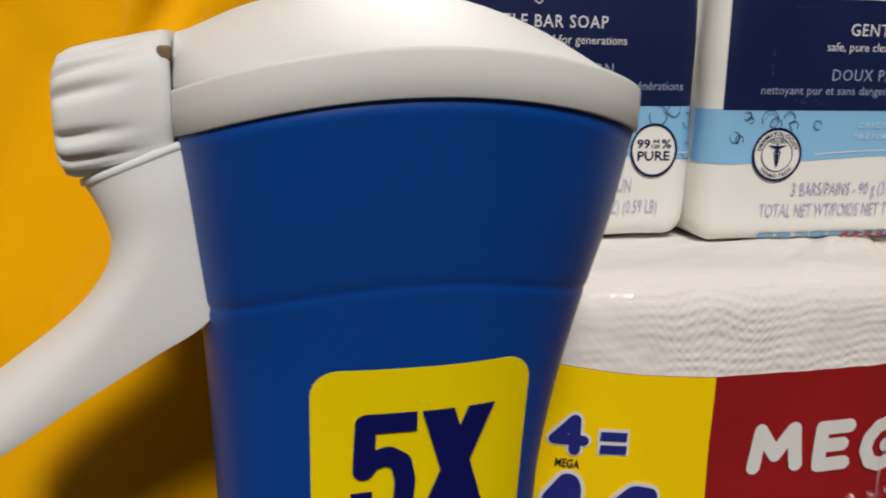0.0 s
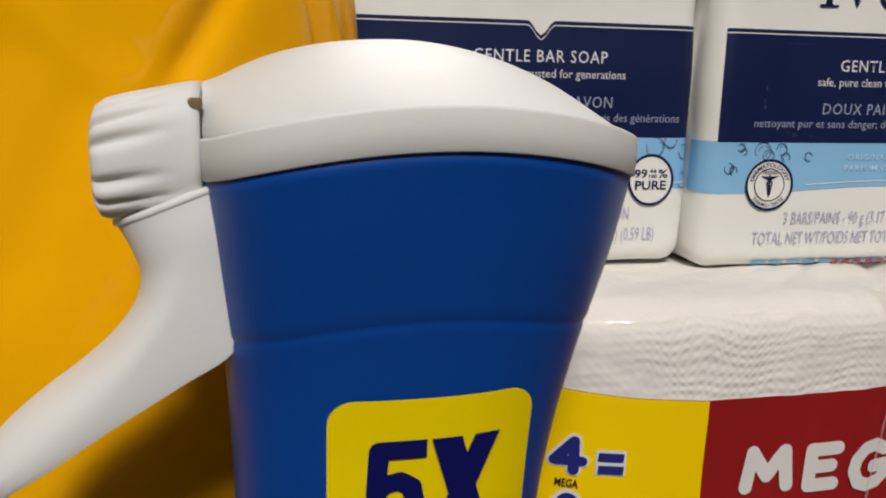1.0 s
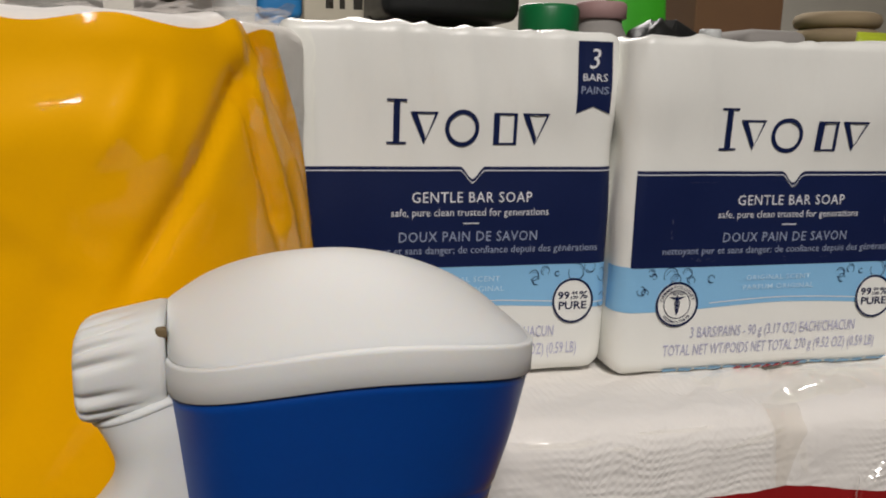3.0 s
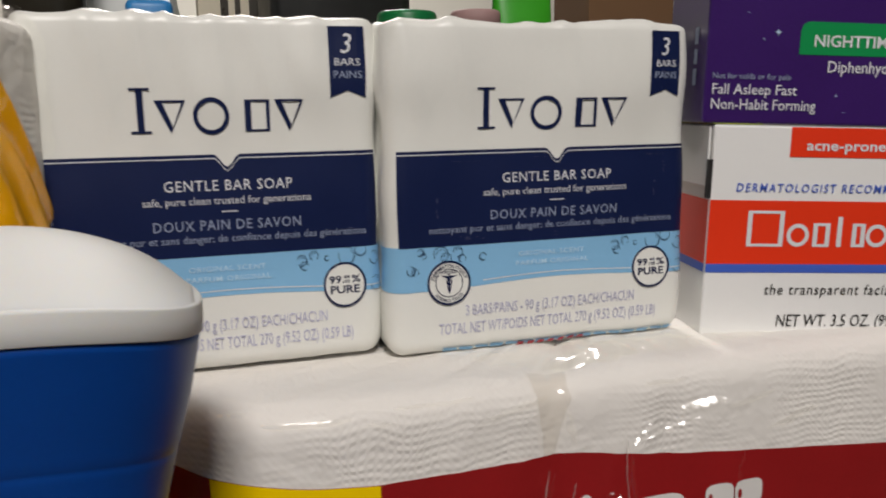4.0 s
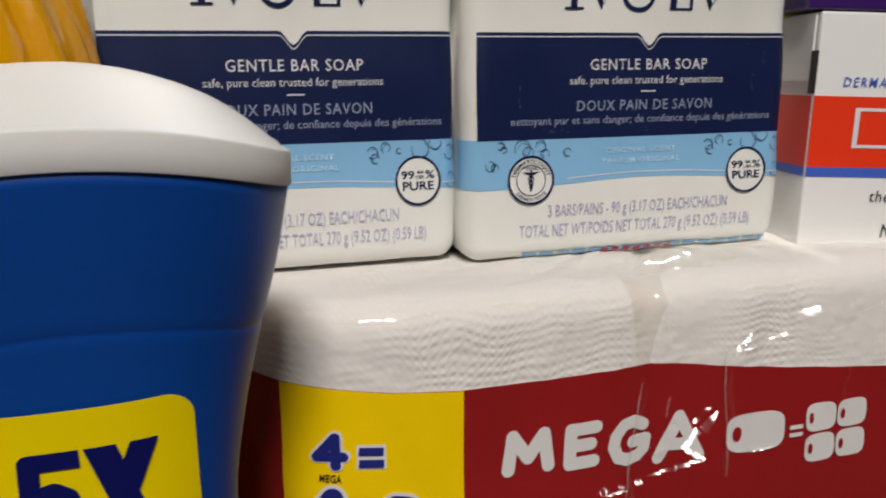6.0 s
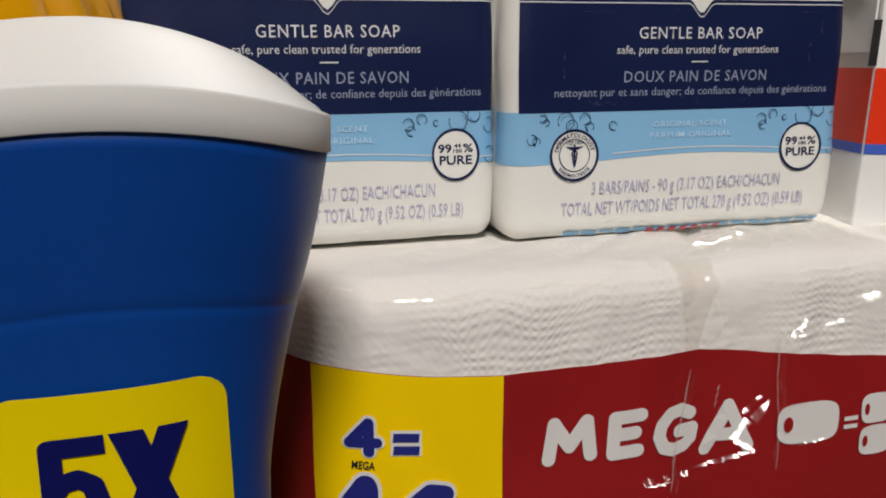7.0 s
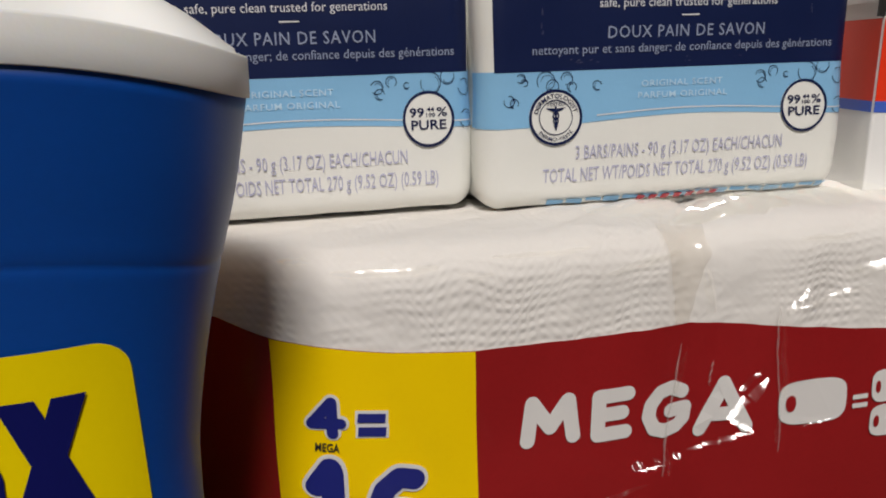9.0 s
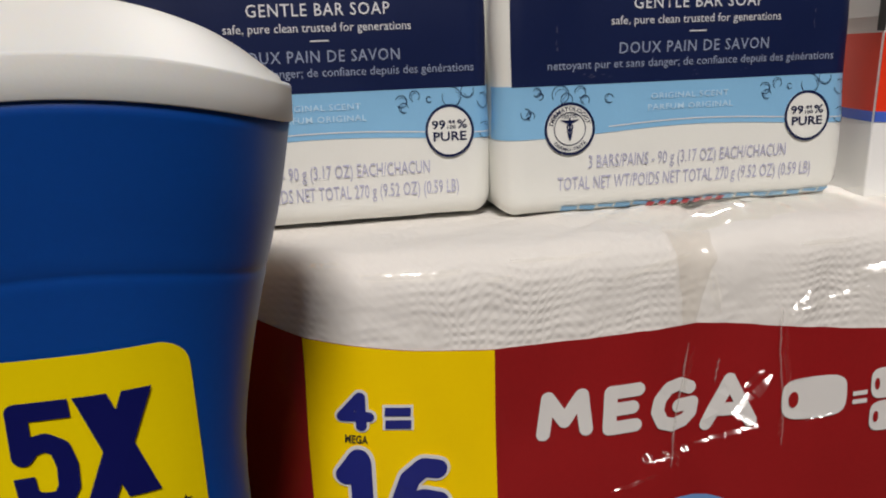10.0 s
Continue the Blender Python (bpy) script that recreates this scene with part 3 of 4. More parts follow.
def along(x):
    """The way round the tissue pack's front that leads to the world's x."""
    k = x - TX
    flat = TW / 2 - TR
    if abs(k) <= flat:
        return k
    return math.copysign(flat + TR * math.asin(min(1, (abs(k) - flat) / TR)), k)


def film_dents(s, v):
    seam = math.exp(-((s + 0.0285 + 0.05 * (v - 0.2)) / 0.010) ** 2)
    fan = math.exp(-((s + 0.024) / 0.035) ** 2) * math.exp(-((v - 0.205) / 0.03) ** 2)
    n = noise.noise(Vector((s * 30, v * 30, 4.0)))
    n2 = noise.noise(Vector((s * 110 + 40 * v, v * 45, 8.0)))
    return -0.0020 * seam + 0.0007 * n + 0.00035 * n2 + 0.0016 * fan * noise.noise(Vector((s * 160, v * 30, 1.0)))


tp = Skin(TW, 0.125, 0.2190, TR, 0.0085, 0.012, film_dents)
tissue = thing("tissue_pack", pose(TX, 0.2395, 0), "film-wrapped pack of large tissue rolls with a maroon and yellow print", "tissue pack")
part("tissue_wrap", tp.shell(300, 64, lambda x, y: 0.0007 * noise.noise(Vector((x * 60, y * 60, 2.0)))), TISSUE, tissue, "white embossed tissue under clear film")


def steps(points):
    xs, zs = [along(p[0] * MM) for p in points], [p[1] * MM for p in points]
    return lambda s: float(np.interp(s, xs, zs))


band_top = steps([(-36, 207), (-20, 204), (-8.8, 200.6), (10, 198.4), (32, 196.6), (60, 196.5), (82, 196.8), (96, 195.4), (116, 192.5), (137, 190), (165, 187.5), (200, 184), (262, 178)])
part("printed_band", tp.patch(along(-0.0365), along(0.255), 0.030, band_top, 130, 40, 0.00022), MAROON, tissue, "glossy maroon printed film")
part("label_panel", tp.patch(along(-0.0098), along(0.0318), 0.045, lambda s: band_top(s) - 0.00005, 40, 30, 0.00042), LABEL_YELLOW, tissue, "bright yellow printed panel")


def on_tp(x, z, off):
    return tp.at(along(x), z, off)


def tp_print(name, bm, mat, off, label=""):
    return part(name, drape(bm, on_tp, off), mat, tissue, label, smooth=False)


def tp_words(t, x0, x1, z0, z1, mat, off, bold=0.0, shear=0.0, slope=0.0):
    return tp_print("printed_word", text_bm(t, x0 * MM, x1 * MM, z0 * MM, z1 * MM, bold, shear, slope), mat, off)


def tp_drawn(glyph, x0, x1, z0, z1, width, mat, off, slope=0.0):
    return tp_print("printed_letter", drawn(glyph, x0, x1, z0, z1, width, False, slope), mat, off)


for grow, mat, off in ((0.55, PRINT_WHITE, 0.0007), (0.0, PRINT_BLUE, 0.00105)):
    g = grow
    tp_drawn("4", -3.4 - g, 4.6 + g, 179.6 - g, 188.8 + g, 2.3 + 2 * g, mat, off)
    tp_print("printed_letter", polys_bm([[((6.8 - g) * MM, (z - g) * MM), ((12.4 + g) * MM, (z - 0.3 - g) * MM), ((12.6 + g) * MM, (z + 1.7 + g) * MM), ((7.0 - g) * MM, (z + 2.0 + g) * MM)] for z in (180.2, 183.2)]), mat, off)
    g = grow * 1.4
    tp_drawn("1", -4.2 - g, 5.4 + g, 150.0 - g, 175.2 + g, 4.6 + 2 * g, mat, off + 0.0001)
    tp_drawn("6", 6.8 - g, 21.6 + g, 150.0 - g, 172.6 + g, 4.6 + 2 * g, mat, off + 0.00015)
tp_words("MEGA", -2.0, 2.9, 176.6, 178.6, PRINT_BLACK, 0.0009, 0.02, 0.1, -0.05)
for glyph, x0, x1, z0, z1 in (("M", 41.4, 55.4, 172.6, 184.6), ("E", 57.8, 68.6, 171.8, 184.2), ("G", 70.2, 83.4, 170.3, 183.8), ("A", 84.0, 98.8, 168.6, 183.2)):
    tp_drawn(glyph, x0, x1, z0, z1, 3.4, PRINT_WHITE, 0.0007)


def roll_sign(x0, z0, w, h):
    """A small printed picture of a tissue roll lying on its side."""
    pts = []
    for k in range(28):
        a = 2 * math.pi * k / 28
        c, s = math.cos(a), math.sin(a)
        pts.append(((x0 + w / 2 + w / 2 * math.copysign(abs(c) ** 0.55, c)) * MM, (z0 + h / 2 + h / 2 * math.copysign(abs(s) ** 0.55, s)) * MM))
    tp_print("printed_roll", polys_bm([pts]), PRINT_WHITE, 0.0007)
    tp_print("printed_roll_core", polys_bm([[((x0 + w * 0.17 + w * 0.075 * math.cos(t)) * MM, (z0 + h * 0.5 + h * 0.19 * math.sin(t)) * MM) for t in span(0, 5.9, 16)]]), MAROON, 0.0009)


roll_sign(105.2, 169.0, 17.8, 11.2)
tp_print("printed_sign", polys_bm([bars(124.8 * MM, 129.0 * MM, z * MM, (z + 1.2) * MM) for z in (171.4, 173.6)]), PRINT_WHITE, 0.0007)
for rx in (130.0, 140.4):
    for rz in (163.2, 172.0):
        roll_sign(rx, rz, 10.0, 8.2)
tp_print("printed_oval", annulus_bm(79.0 * MM, 122.0 * MM, 25 * MM, 30 * MM, 48), PRINT_SKY, 0.0007, "light blue oval outline")

# sharp creases in the film
def crease(x0, z0, x1, z1, width, height, seed):
    ln = math.hypot(x1 - x0, z1 - z0)
    nx, nz = -(z1 - z0) / ln, (x1 - x0) / ln

    def fn(u, v):
        wob = 0.6 * noise.noise(Vector((u * 4 + seed, 1.3, seed)))
        w_ = 1.35 * width * (math.sin(math.pi * u) ** 0.7 + 0.02) * (0.7 + 0.5 * noise.noise(Vector((u * 6, seed, 2.0))))
        k = (v - 0.5) * w_ + wob
        tent = math.sin(math.pi * v) ** 2 * math.sin(math.pi * u) ** 0.5 * (0.75 + 0.6 * noise.noise(Vector((u * 7, seed * 3, 5.0))))
        return on_tp((x0 + (x1 - x0) * u + nx * k) * MM, (z0 + (z1 - z0) * u + nz * k) * MM, 0.00125 + 0.45 * width * MM * max(0, tent))

    part("film_crease", sheet(fn, span(0, 1, 32), span(0, 1, 13)), FILM_CREASE, tissue, "shiny crease in clear film")


for k, row in enumerate(((81.4, 191.5, 78.4, 177.5, 1.5, 1.0), (104.4, 196, 107.2, 173, 1.6, 1.0), (76.4, 168, 78.2, 160, 1.6, 1.2), (88, 199, 84, 212, 2.2, 1.2), (140, 176, 143, 190, 1.5, 0.8),
                         (150, 196, 170, 201, 2.2, 1.0), (60, 210.5, 80, 214.5, 1.8, 0.8), (28, 213, 36, 212.5, 1.0, 0.5), (105.6, 172, 104.6, 165, 1.4, 0.8))):
    crease(*row, k * 1.7 + 0.3)


def pleat(x0, z0, x1, z1, width, seed, lean=0.72):
    """A flat-sided tuck of film: a sharp lower lip and a side that leans back."""
    ln = math.hypot(x1 - x0, z1 - z0)
    nx, nz = -(z1 - z0) / ln, (x1 - x0) / ln

    def fn(u, v):
        w_ = width * (math.sin(math.pi * min(1, u * 0.97 + 0.02)) ** 0.6 + 0.02) * (0.85 + 0.5 * noise.noise(Vector((u * 5, seed, 2.0))))
        k = (v - 0.5) * w_ + 0.7 * noise.noise(Vector((u * 3 + seed, 1.3, seed)))
        side = (1 - v) if v > 0.12 else 0.88 * v / 0.12
        out = lean * w_ * side * (1 + 0.12 * noise.noise(Vector((u * 6, v * 2.5, seed * 2)))) + 0.05 * noise.noise(Vector((u * 13, v * 5, seed)))
        return on_tp((x0 + (x1 - x0) * u + nx * k) * MM, (z0 + (z1 - z0) * u + nz * k) * MM, 0.0013 + max(-0.1, out) * MM)

    part("film_crease", sheet(fn, span(0, 1, 44), span(0, 1, 17)), FILM_CREASE, tissue, "shiny crease in clear film")


pleat(60.0, 157.0, 72.0, 160.0, 1.0, 5.1)
pleat(137.0, 204.6, 152.0, 208.0, 1.8, 19.1)

TILT = (0.46, -0.78)


def glint(x0, z0, x1, z1, width, seed):
    """A tuck of film whose flat facets lean up and to the left, broken into short steps along its length."""
    dx, dz = x1 - x0, z1 - z0
    ln = math.hypot(dx, dz)
    nx, nz = -dz / ln, dx / ln
    rise = abs(TILT[0] * dx + TILT[1] * dz)
    steps_ = max(1, round(rise / 1.1))

    def fn(u, v):
        w_ = width * (math.sin(math.pi * (0.03 + 0.94 * u)) ** 0.5) * (0.9 + 0.5 * noise.noise(Vector((u * 5, seed, 2.0))))
        k = (v - 0.5) * w_
        bend = 0.5 * noise.noise(Vector((u * 2.5 + seed, 1.3, seed)))
        x, z = x0 + dx * u + nx * (k + bend), z0 + dz * u + nz * (k + bend)
        i = (min(int(u * steps_), steps_ - 1) + 0.5) / steps_
        out = TILT[0] * (x - x0 - dx * i - nx * bend) + TILT[1] * (z - z0 - dz * i - nz * bend) + 0.16 * k * k / max(width, 0.4)
        return on_tp(x * MM, z * MM, (1.5 + out + 0.03 * noise.noise(Vector((u * 9, v * 3, seed)))) * MM)

    part("film_crease", sheet(fn, span(0, 1, 56), span(0, 1, 9)), FILM_GLINT, tissue, "shiny crease in clear film")


for k, row in enumerate(((101.8, 182.0, 92.1, 173.0, 1.5), (92.1, 173.0, 98.2, 169.1, 1.6), (98.2, 169.1, 82.3, 166.0, 0.8), (67.8, 164.4, 70.2, 165.3, 1.8), (73.2, 165.0, 74.8, 165.4, 1.2), (78.4, 165.1, 80.2, 165.8, 1.5),
                         (105.0, 197.4, 110.1, 202.8, 1.2), (108.3, 198.5, 126.5, 202.8, 0.7), (120.6, 206.2, 135.0, 207.6, 2.0),
                         (69.0, 163.4, 76.0, 163.9, 0.5), (94.6, 179.6, 99.6, 183.4, 1.1), (112.0, 168.6, 118.0, 170.4, 0.5))):
    glint(*row, k * 2.3 + 0.7)


def hairline(points, width):
    """A thin cloudy fold along a line over the print."""
    us_ = [p[0] for p in points]

    def fn(u, v):
        x, z = (float(np.interp(u, us_, [p[k] for p in points])) for k in (1, 2))
        w_ = width * (0.5 + 0.9 * abs(noise.noise(Vector((u * 9, x * 0.1, 4.0))))) * min(1, 8 * u + 0.1, 8 * (1 - u) + 0.1)
        return on_tp((x + (v - 0.5) * w_ + 0.35 * noise.noise(Vector((u * 6, x, 1.0)))) * MM, z * MM, (1.25 + 0.4 * math.sin(math.pi * v)) * MM)

    part("film_crease", sheet(fn, span(0, 1, 50), span(0, 1, 5)), FILM_MILKY, tissue, "cloudy fold in clear film")


hairline([(0, 79.6, 192.5), (0.3, 78.3, 182), (0.55, 76.6, 175), (1, 75.6, 161)], 0.8)
hairline([(0, 103.0, 199.0), (0.5, 103.2, 188), (0.75, 105.0, 176), (1, 105.4, 163)], 0.6)
hairline([(0, 88.0, 187.5), (1, 87.2, 181.5)], 0.5)


def seam_film(u, v):
    wide = (1.8 + 4.2 * v) * (1 + 0.35 * noise.noise(Vector((v * 5, math.copysign(3.0, u - 0.5), 2.0))))
    return on_tp((79.8 + 1.4 * v + (u - 0.5) * 2 * wide) * MM, (197.2 + 21.7 * v) * MM, (1.0 + 0.5 * noise.noise(Vector((u * 3, v * 2, 8.0)))) * MM)


part("film_seam", sheet(seam_film, span(0, 1, 20), span(0, 1, 30)), FILM_SEAM, tissue, "cloudy sealed seam of the film")


def film_lip(x0, x1, z, r):
    """A fine rolled lip where the film is pulled taut over the edge."""
    def fn(u, v):
        a_ = math.pi * (v - 0.1) * 0.8
        fade = r * (0.35 + 0.65 * math.sin(math.pi * u) ** 0.5) * (1 + 0.3 * noise.noise(Vector((u * 7, x0, 3.0))))
        return on_tp((x0 + (x1 - x0) * u) * MM, (z + 0.5 * noise.noise(Vector((u * 2.2, x0, 1.0))) - fade * math.cos(a_)) * MM, (0.5 + fade * math.sin(a_)) * MM)

    part("film_lip", sheet(fn, span(0, 1, 60), span(0, 1, 12)), FILM_CREASE, tissue, "taut edge of clear film")


film_lip(3.0, 25.0, 214.6, 0.9)
film_lip(-8.0, -1.0, 216.6, 0.6)
film_lip(108.0, 122.0, 214.0, 0.7)
film_lip(36.0, 58.0, 215.6, 0.5)


def upright_fold(u, v):
    """Film that stands up in a crumpled fold over the seam."""
    x = 0.0795 + 0.040 * u + 0.0012 * math.sin(9 * v)
    env = math.sin(math.pi * u) ** 0.5
    n = noise.noise(Vector((u * 7, v * 3.0, 2.0))) + 0.4 * noise.noise(Vector((u * 17 + v * 4, v * 6, 6.0)))
    step = (u * 3.6 + 0.7 * v + 0.25 * noise.noise(Vector((v * 4, u * 2, 3.0)))) % 1.0
    step = step if step < 0.85 else (1 - step) * 5.67
    return Vector((x - TX, 0.1822 + 0.0088 * v - 0.0007 * n - 0.0030 * step - 0.2395, 0.2105 + 0.0138 * v * max(0.1, env)))


part("film_fold", sheet(upright_fold, span(0, 1, 90), span(0, 1, 46)), FILM_CREASE, tissue, "upright crumpled fold of clear film")

# gathered film where the wrap is sealed


def knot(u, v):
    x, y = 0.066 + 0.100 * u, 0.1835 + 0.022 * v
    edge = math.sin(math.pi * u)
    fold = abs(noise.noise(Vector((u * 9 + v * 2, v * 3, 2.0)))) + 0.6 * abs(noise.noise(Vector((u * 23 - v * 5, v * 7, 5.0))))
    peak = math.exp(-((u - 0.30) / 0.13) ** 2) * math.exp(-((v - 0.35) / 0.35) ** 2)
    return Vector((x - TX, y - 0.2395, 0.2142 + 0.0052 * min(1, v * 2.2) + edge * (0.0042 * fold + 0.0034 * peak)))


part("film_gather", sheet(knot, span(0, 1, 90), span(0, 1, 30)), FILM, tissue, "crinkled clear film")


# ---- yellow towel pack ----
YX, YY, YW, YD, YH = -0.1500, 0.2380, 0.2120, 0.1400, 0.3140


def bag_dents(s, v):
    n = noise.noise(Vector((s * 14, v * 10, 1.0)))
    n2 = noise.noise(Vector((s * 50, v * 22, 6.0)))
    crinkle = max(0.0, 1 - 7.0 * abs(noise.noise(Vector((s * 26 + 24 * v, v * 20, 2.7))))) + 0.6 * max(0.0, 1 - 7.0 * abs(noise.noise(Vector((s * 48 - 30 * v, v * 40, 7.7)))))
    g = 0.0008 * n + 0.0004 * n2 + 0.0003 * crinkle * max(0.25, min(1.0, (v - 0.24) / 0.03))
    top = max(0.0, (v - 0.26) / 0.054)
    # pleats that run down from the upper corner
    for s0, v0, s1, v1, wd, dep in ((0.090, 0.313, 0.124, 0.236, 0.0022, 0.0020), (0.094, 0.304, 0.066, 0.258, 0.0022, -0.0022), (0.098, 0.312, 0.136, 0.246, 0.0017, -0.0040), (0.106, 0.300, 0.132, 0.235, 0.0016, 0.0020),
                                    (0.094, 0.298, 0.112, 0.246, 0.0016, -0.0016), (0.072, 0.303, 0.064, 0.286, 0.0012, 0.0010), (0.078, 0.300, 0.073, 0.284, 0.0012, 0.0009), (0.056, 0.262, 0.040, 0.225, 0.005, -0.0009),
                                    (0.030, 0.304, 0.022, 0.278, 0.0010, -0.0010), (0.105, 0.268, 0.112, 0.250, 0.0016, 0.0014)):
        dx, dv = s1 - s0, v1 - v0
        ln = dx * dx + dv * dv
        k = ((s - s0) * dx + (v - v0) * dv) / ln
        far = abs((s - s0) * dv - (v - v0) * dx) / math.sqrt(ln)
        fade = max(0.0, min(1.0, (k + 0.15) * 6)) * max(0.0, min(1.0, (1.1 - k) * 3))
        g += dep * math.exp(-(far / wd) ** 2) * fade
    # a slack roll of film under the top edge, with a side that leans back
    c = v - 0.003 * noise.noise(Vector((s * 25, 2.0, 7.0)))
    roll = float(np.interp(c, (0.268, 0.2885, 0.2925, 0.3010, 0.304), (0.0, 0.0028, 0.0027, 0.0003, 0.0)))
    g += roll * max(0.0, min(1.0, (0.090 - s) / 0.022)) * (0.9 + 0.35 * noise.noise(Vector((s * 45, v * 20, 4.4))))
    g += 0.00016 * noise.noise(Vector((s * 170, v * 120, 8.0))) * min(1.0, top)
    return g + 0.0005 * top * noise.noise(Vector((s * 70, v * 14, 3.3)))


bag = Skin(YW, YD, YH, 0.052, 0.0045, 0.012, bag_dents)
towels = thing("towel_pack", pose(YX, YY, 0), "glossy orange-yellow film pack of tall paper towel rolls with clear ends", "towel pack")
part("towel_wrap", bag.shell(300, 120, lambda x, y: 0.0015 * noise.noise(Vector((x * 60, y * 60, 5.0)))), TISSUE, towels, "white towel under clear film")


def printed(u, k):
    v = 0.018 + (0.3116 - 0.018) * k
    edge = float(np.interp(v, (0.0, 0.235, 0.31), (0.152, 0.147, 0.104)))
    return bag.at(-0.17 + (edge + 0.17) * u, v + 0.0008 * math.sin(60 * u), 0.0016)


part("printed_film", sheet(printed, span(0, 1, 220), span(0, 1, 140)), BAG, towels, "creased orange-yellow printed film")
window = [(-116, 220.5), (-117.5, 224), (-122, 231), (-128, 240), (-136, 251), (-147, 260), (-165, 266), (-185, 262), (-200, 240), (-190, 218), (-165, 211), (-140, 211.5), (-126, 214), (-119, 216.5)]
fine = []
for k in range(len(window)):
    p0, p1, p2, p3 = (window[(k + e) % len(window)] for e in (-1, 0, 1, 2))
    for t in (0, 0.25, 0.5, 0.75):
        fine.append(tuple(0.5 * (2 * p1[m] + (p2[m] - p0[m]) * t + (2 * p0[m] - 5 * p1[m] + 4 * p2[m] - p3[m]) * t * t + (3 * p1[m] - p0[m] - 3 * p2[m] + p3[m]) * t ** 3) for m in (0, 1)))
window = fine
wb = polys_bm([[((x - YX * 1000) * MM, z * MM) for x, z in window]])
bmesh.ops.triangulate(wb, faces=wb.faces[:])
bmesh.ops.subdivide_edges(wb, edges=wb.edges[:], cuts=3, use_grid_fill=True)
part("clear_window", drape(wb, bag.at, 0.0021), TISSUE, towels, "white towel showing through a clear window")


def bag_film(u, v):
    s = 0.02 + 0.19 * u
    n = noise.noise(Vector((u * 16, v * 7, 3.0))) + 0.6 * noise.noise(Vector((u * 45, v * 15, 1.0)))
    return bag.at(s, 0.262 + 0.0515 * v, 0.0022 + 0.0022 * n * v + 0.004 * max(0, u - 0.4) * v)


part("clear_end", sheet(lambda u, v: bag_film(0.40 + 0.6 * u, v), span(0, 1, 90), span(0, 1, 30)), FILM, towels, "crinkled clear film end")


def bag_top(u, v):
    x, y = YX + YW * (0.02 + 0.96 * u) - YW / 2, YY - YD / 2 + 0.010 + (YD - 0.02) * v
    n = noise.noise(Vector((u * 18, v * 8, 3.0))) + 0.7 * noise.noise(Vector((u * 50, v * 22, 7.0)))
    return Vector((x - YX, y - YY, YH + 0.0028 + 0.0024 * n))


# whitish film colour stands in for glare across the pack's top
part("clear_end", sheet(bag_top, span(0, 1, 110), span(0, 1, 50)), FILM_MILKY, towels, "crinkled clear film end")


# ---- cartons ----
def carton(name, m, w, d, h, mat, label, category):
    ob = thing(name, m, label, category)
    part("carton", box_bm(0, w, 0, d, 0, h, 0.0007, 2), mat, ob, smooth=False)
    return ob


def front(bm, off):
    """Artwork on the front of a carton, which looks to -y."""
    for v in bm.verts:
        v.co = Vector((v.co.x, -off, v.co.y))
    return bm


def fpart(ob, name, bm, mat, off, label=""):
    return part(name, front(bm, off), mat, ob, label, smooth=False)


def fwords(ob, t, x0, x1, z0, z1, mat, bold=0.0, shear=0.0, off=0.0004, gap=1.0):
    return fpart(ob, "printed_line", text_bm(t, x0 * MM, x1 * MM, z0 * MM, z1 * MM, bold, shear, 0, gap), mat, off)


BOX_YAW, BOX_ROLL = -13.0, 2.1
box = carton("facial_bar_carton", pose(0.1434, 0.2010, 0.2188, 0, BOX_ROLL, BOX_YAW), 0.092, 0.030, 0.0668, CARTON,
             "white soap bar carton with a red band and blue stripe", "carton")
fpart(box, "red_tab", polys_bm([bars(24.7 * MM, 91.6 * MM, 57.2 * MM, 66.5 * MM)]), CARTON_RED, 0.0002)
fwords(box, "acne-prone sk", 29.9, 62.8, 58.3, 62.6, INK_WHITE, 0.02)
fwords(box, "DERMATOLOGIST RECOMMEN", 8.3, 64.2, 46.2, 48.9, CARTON_BLUE, 0.004, 0.12, gap=1.25)
fpart(box, "red_band", polys_bm([bars(0.2 * MM, 91.8 * MM, 23.2 * MM, 43.5 * MM)]), CARTON_RED, 0.0002)
fpart(box, "blue_stripe", polys_bm([bars(0.2 * MM, 91.8 * MM, 20.4 * MM, 23.2 * MM)]), CARTON_BLUE, 0.0002)
mark = []
for x, wd, ht in ((12.8, 12.0, 11.4), (34.6, 5.6, 7.6), (47.6, 4.4, 7.6)):
    mark += [bars((x + p) * MM, (x + p + q) * MM, (28.9 + r_) * MM, (28.9 + r_ + t_) * MM) for p, r_, q, t_ in ((0, 0, 1.5, ht), (wd - 1.5, 0, 1.5, ht), (1.5, 0, wd - 3, 0.9), (1.5, ht - 0.9, wd - 3, 0.9))]
mark.append(bars(42.6 * MM, 44.2 * MM, 28.9 * MM, 38.6 * MM))
mark_bm = merge(polys_bm(mark), *[annulus_bm(x * MM, 32.6 * MM, 2.4 * MM, 3.7 * MM, 24) for x in (29.6, 56.0, 64.0)])
fpart(box, "brand_mark", mark_bm, INK_WHITE, 0.0004, "white brand mark as plain shapes")
fwords(box, "the transparent facial b", 20.2, 67.8, 12.2, 16.7, PRINT_BLACK, 0.0, 0.1, gap=1.12)
fwords(box, "NET WT. 3.5 OZ. (99 g)", 25.0, 68.2, 1.5, 6.8, PRINT_BLACK, 0.0, 0.1)
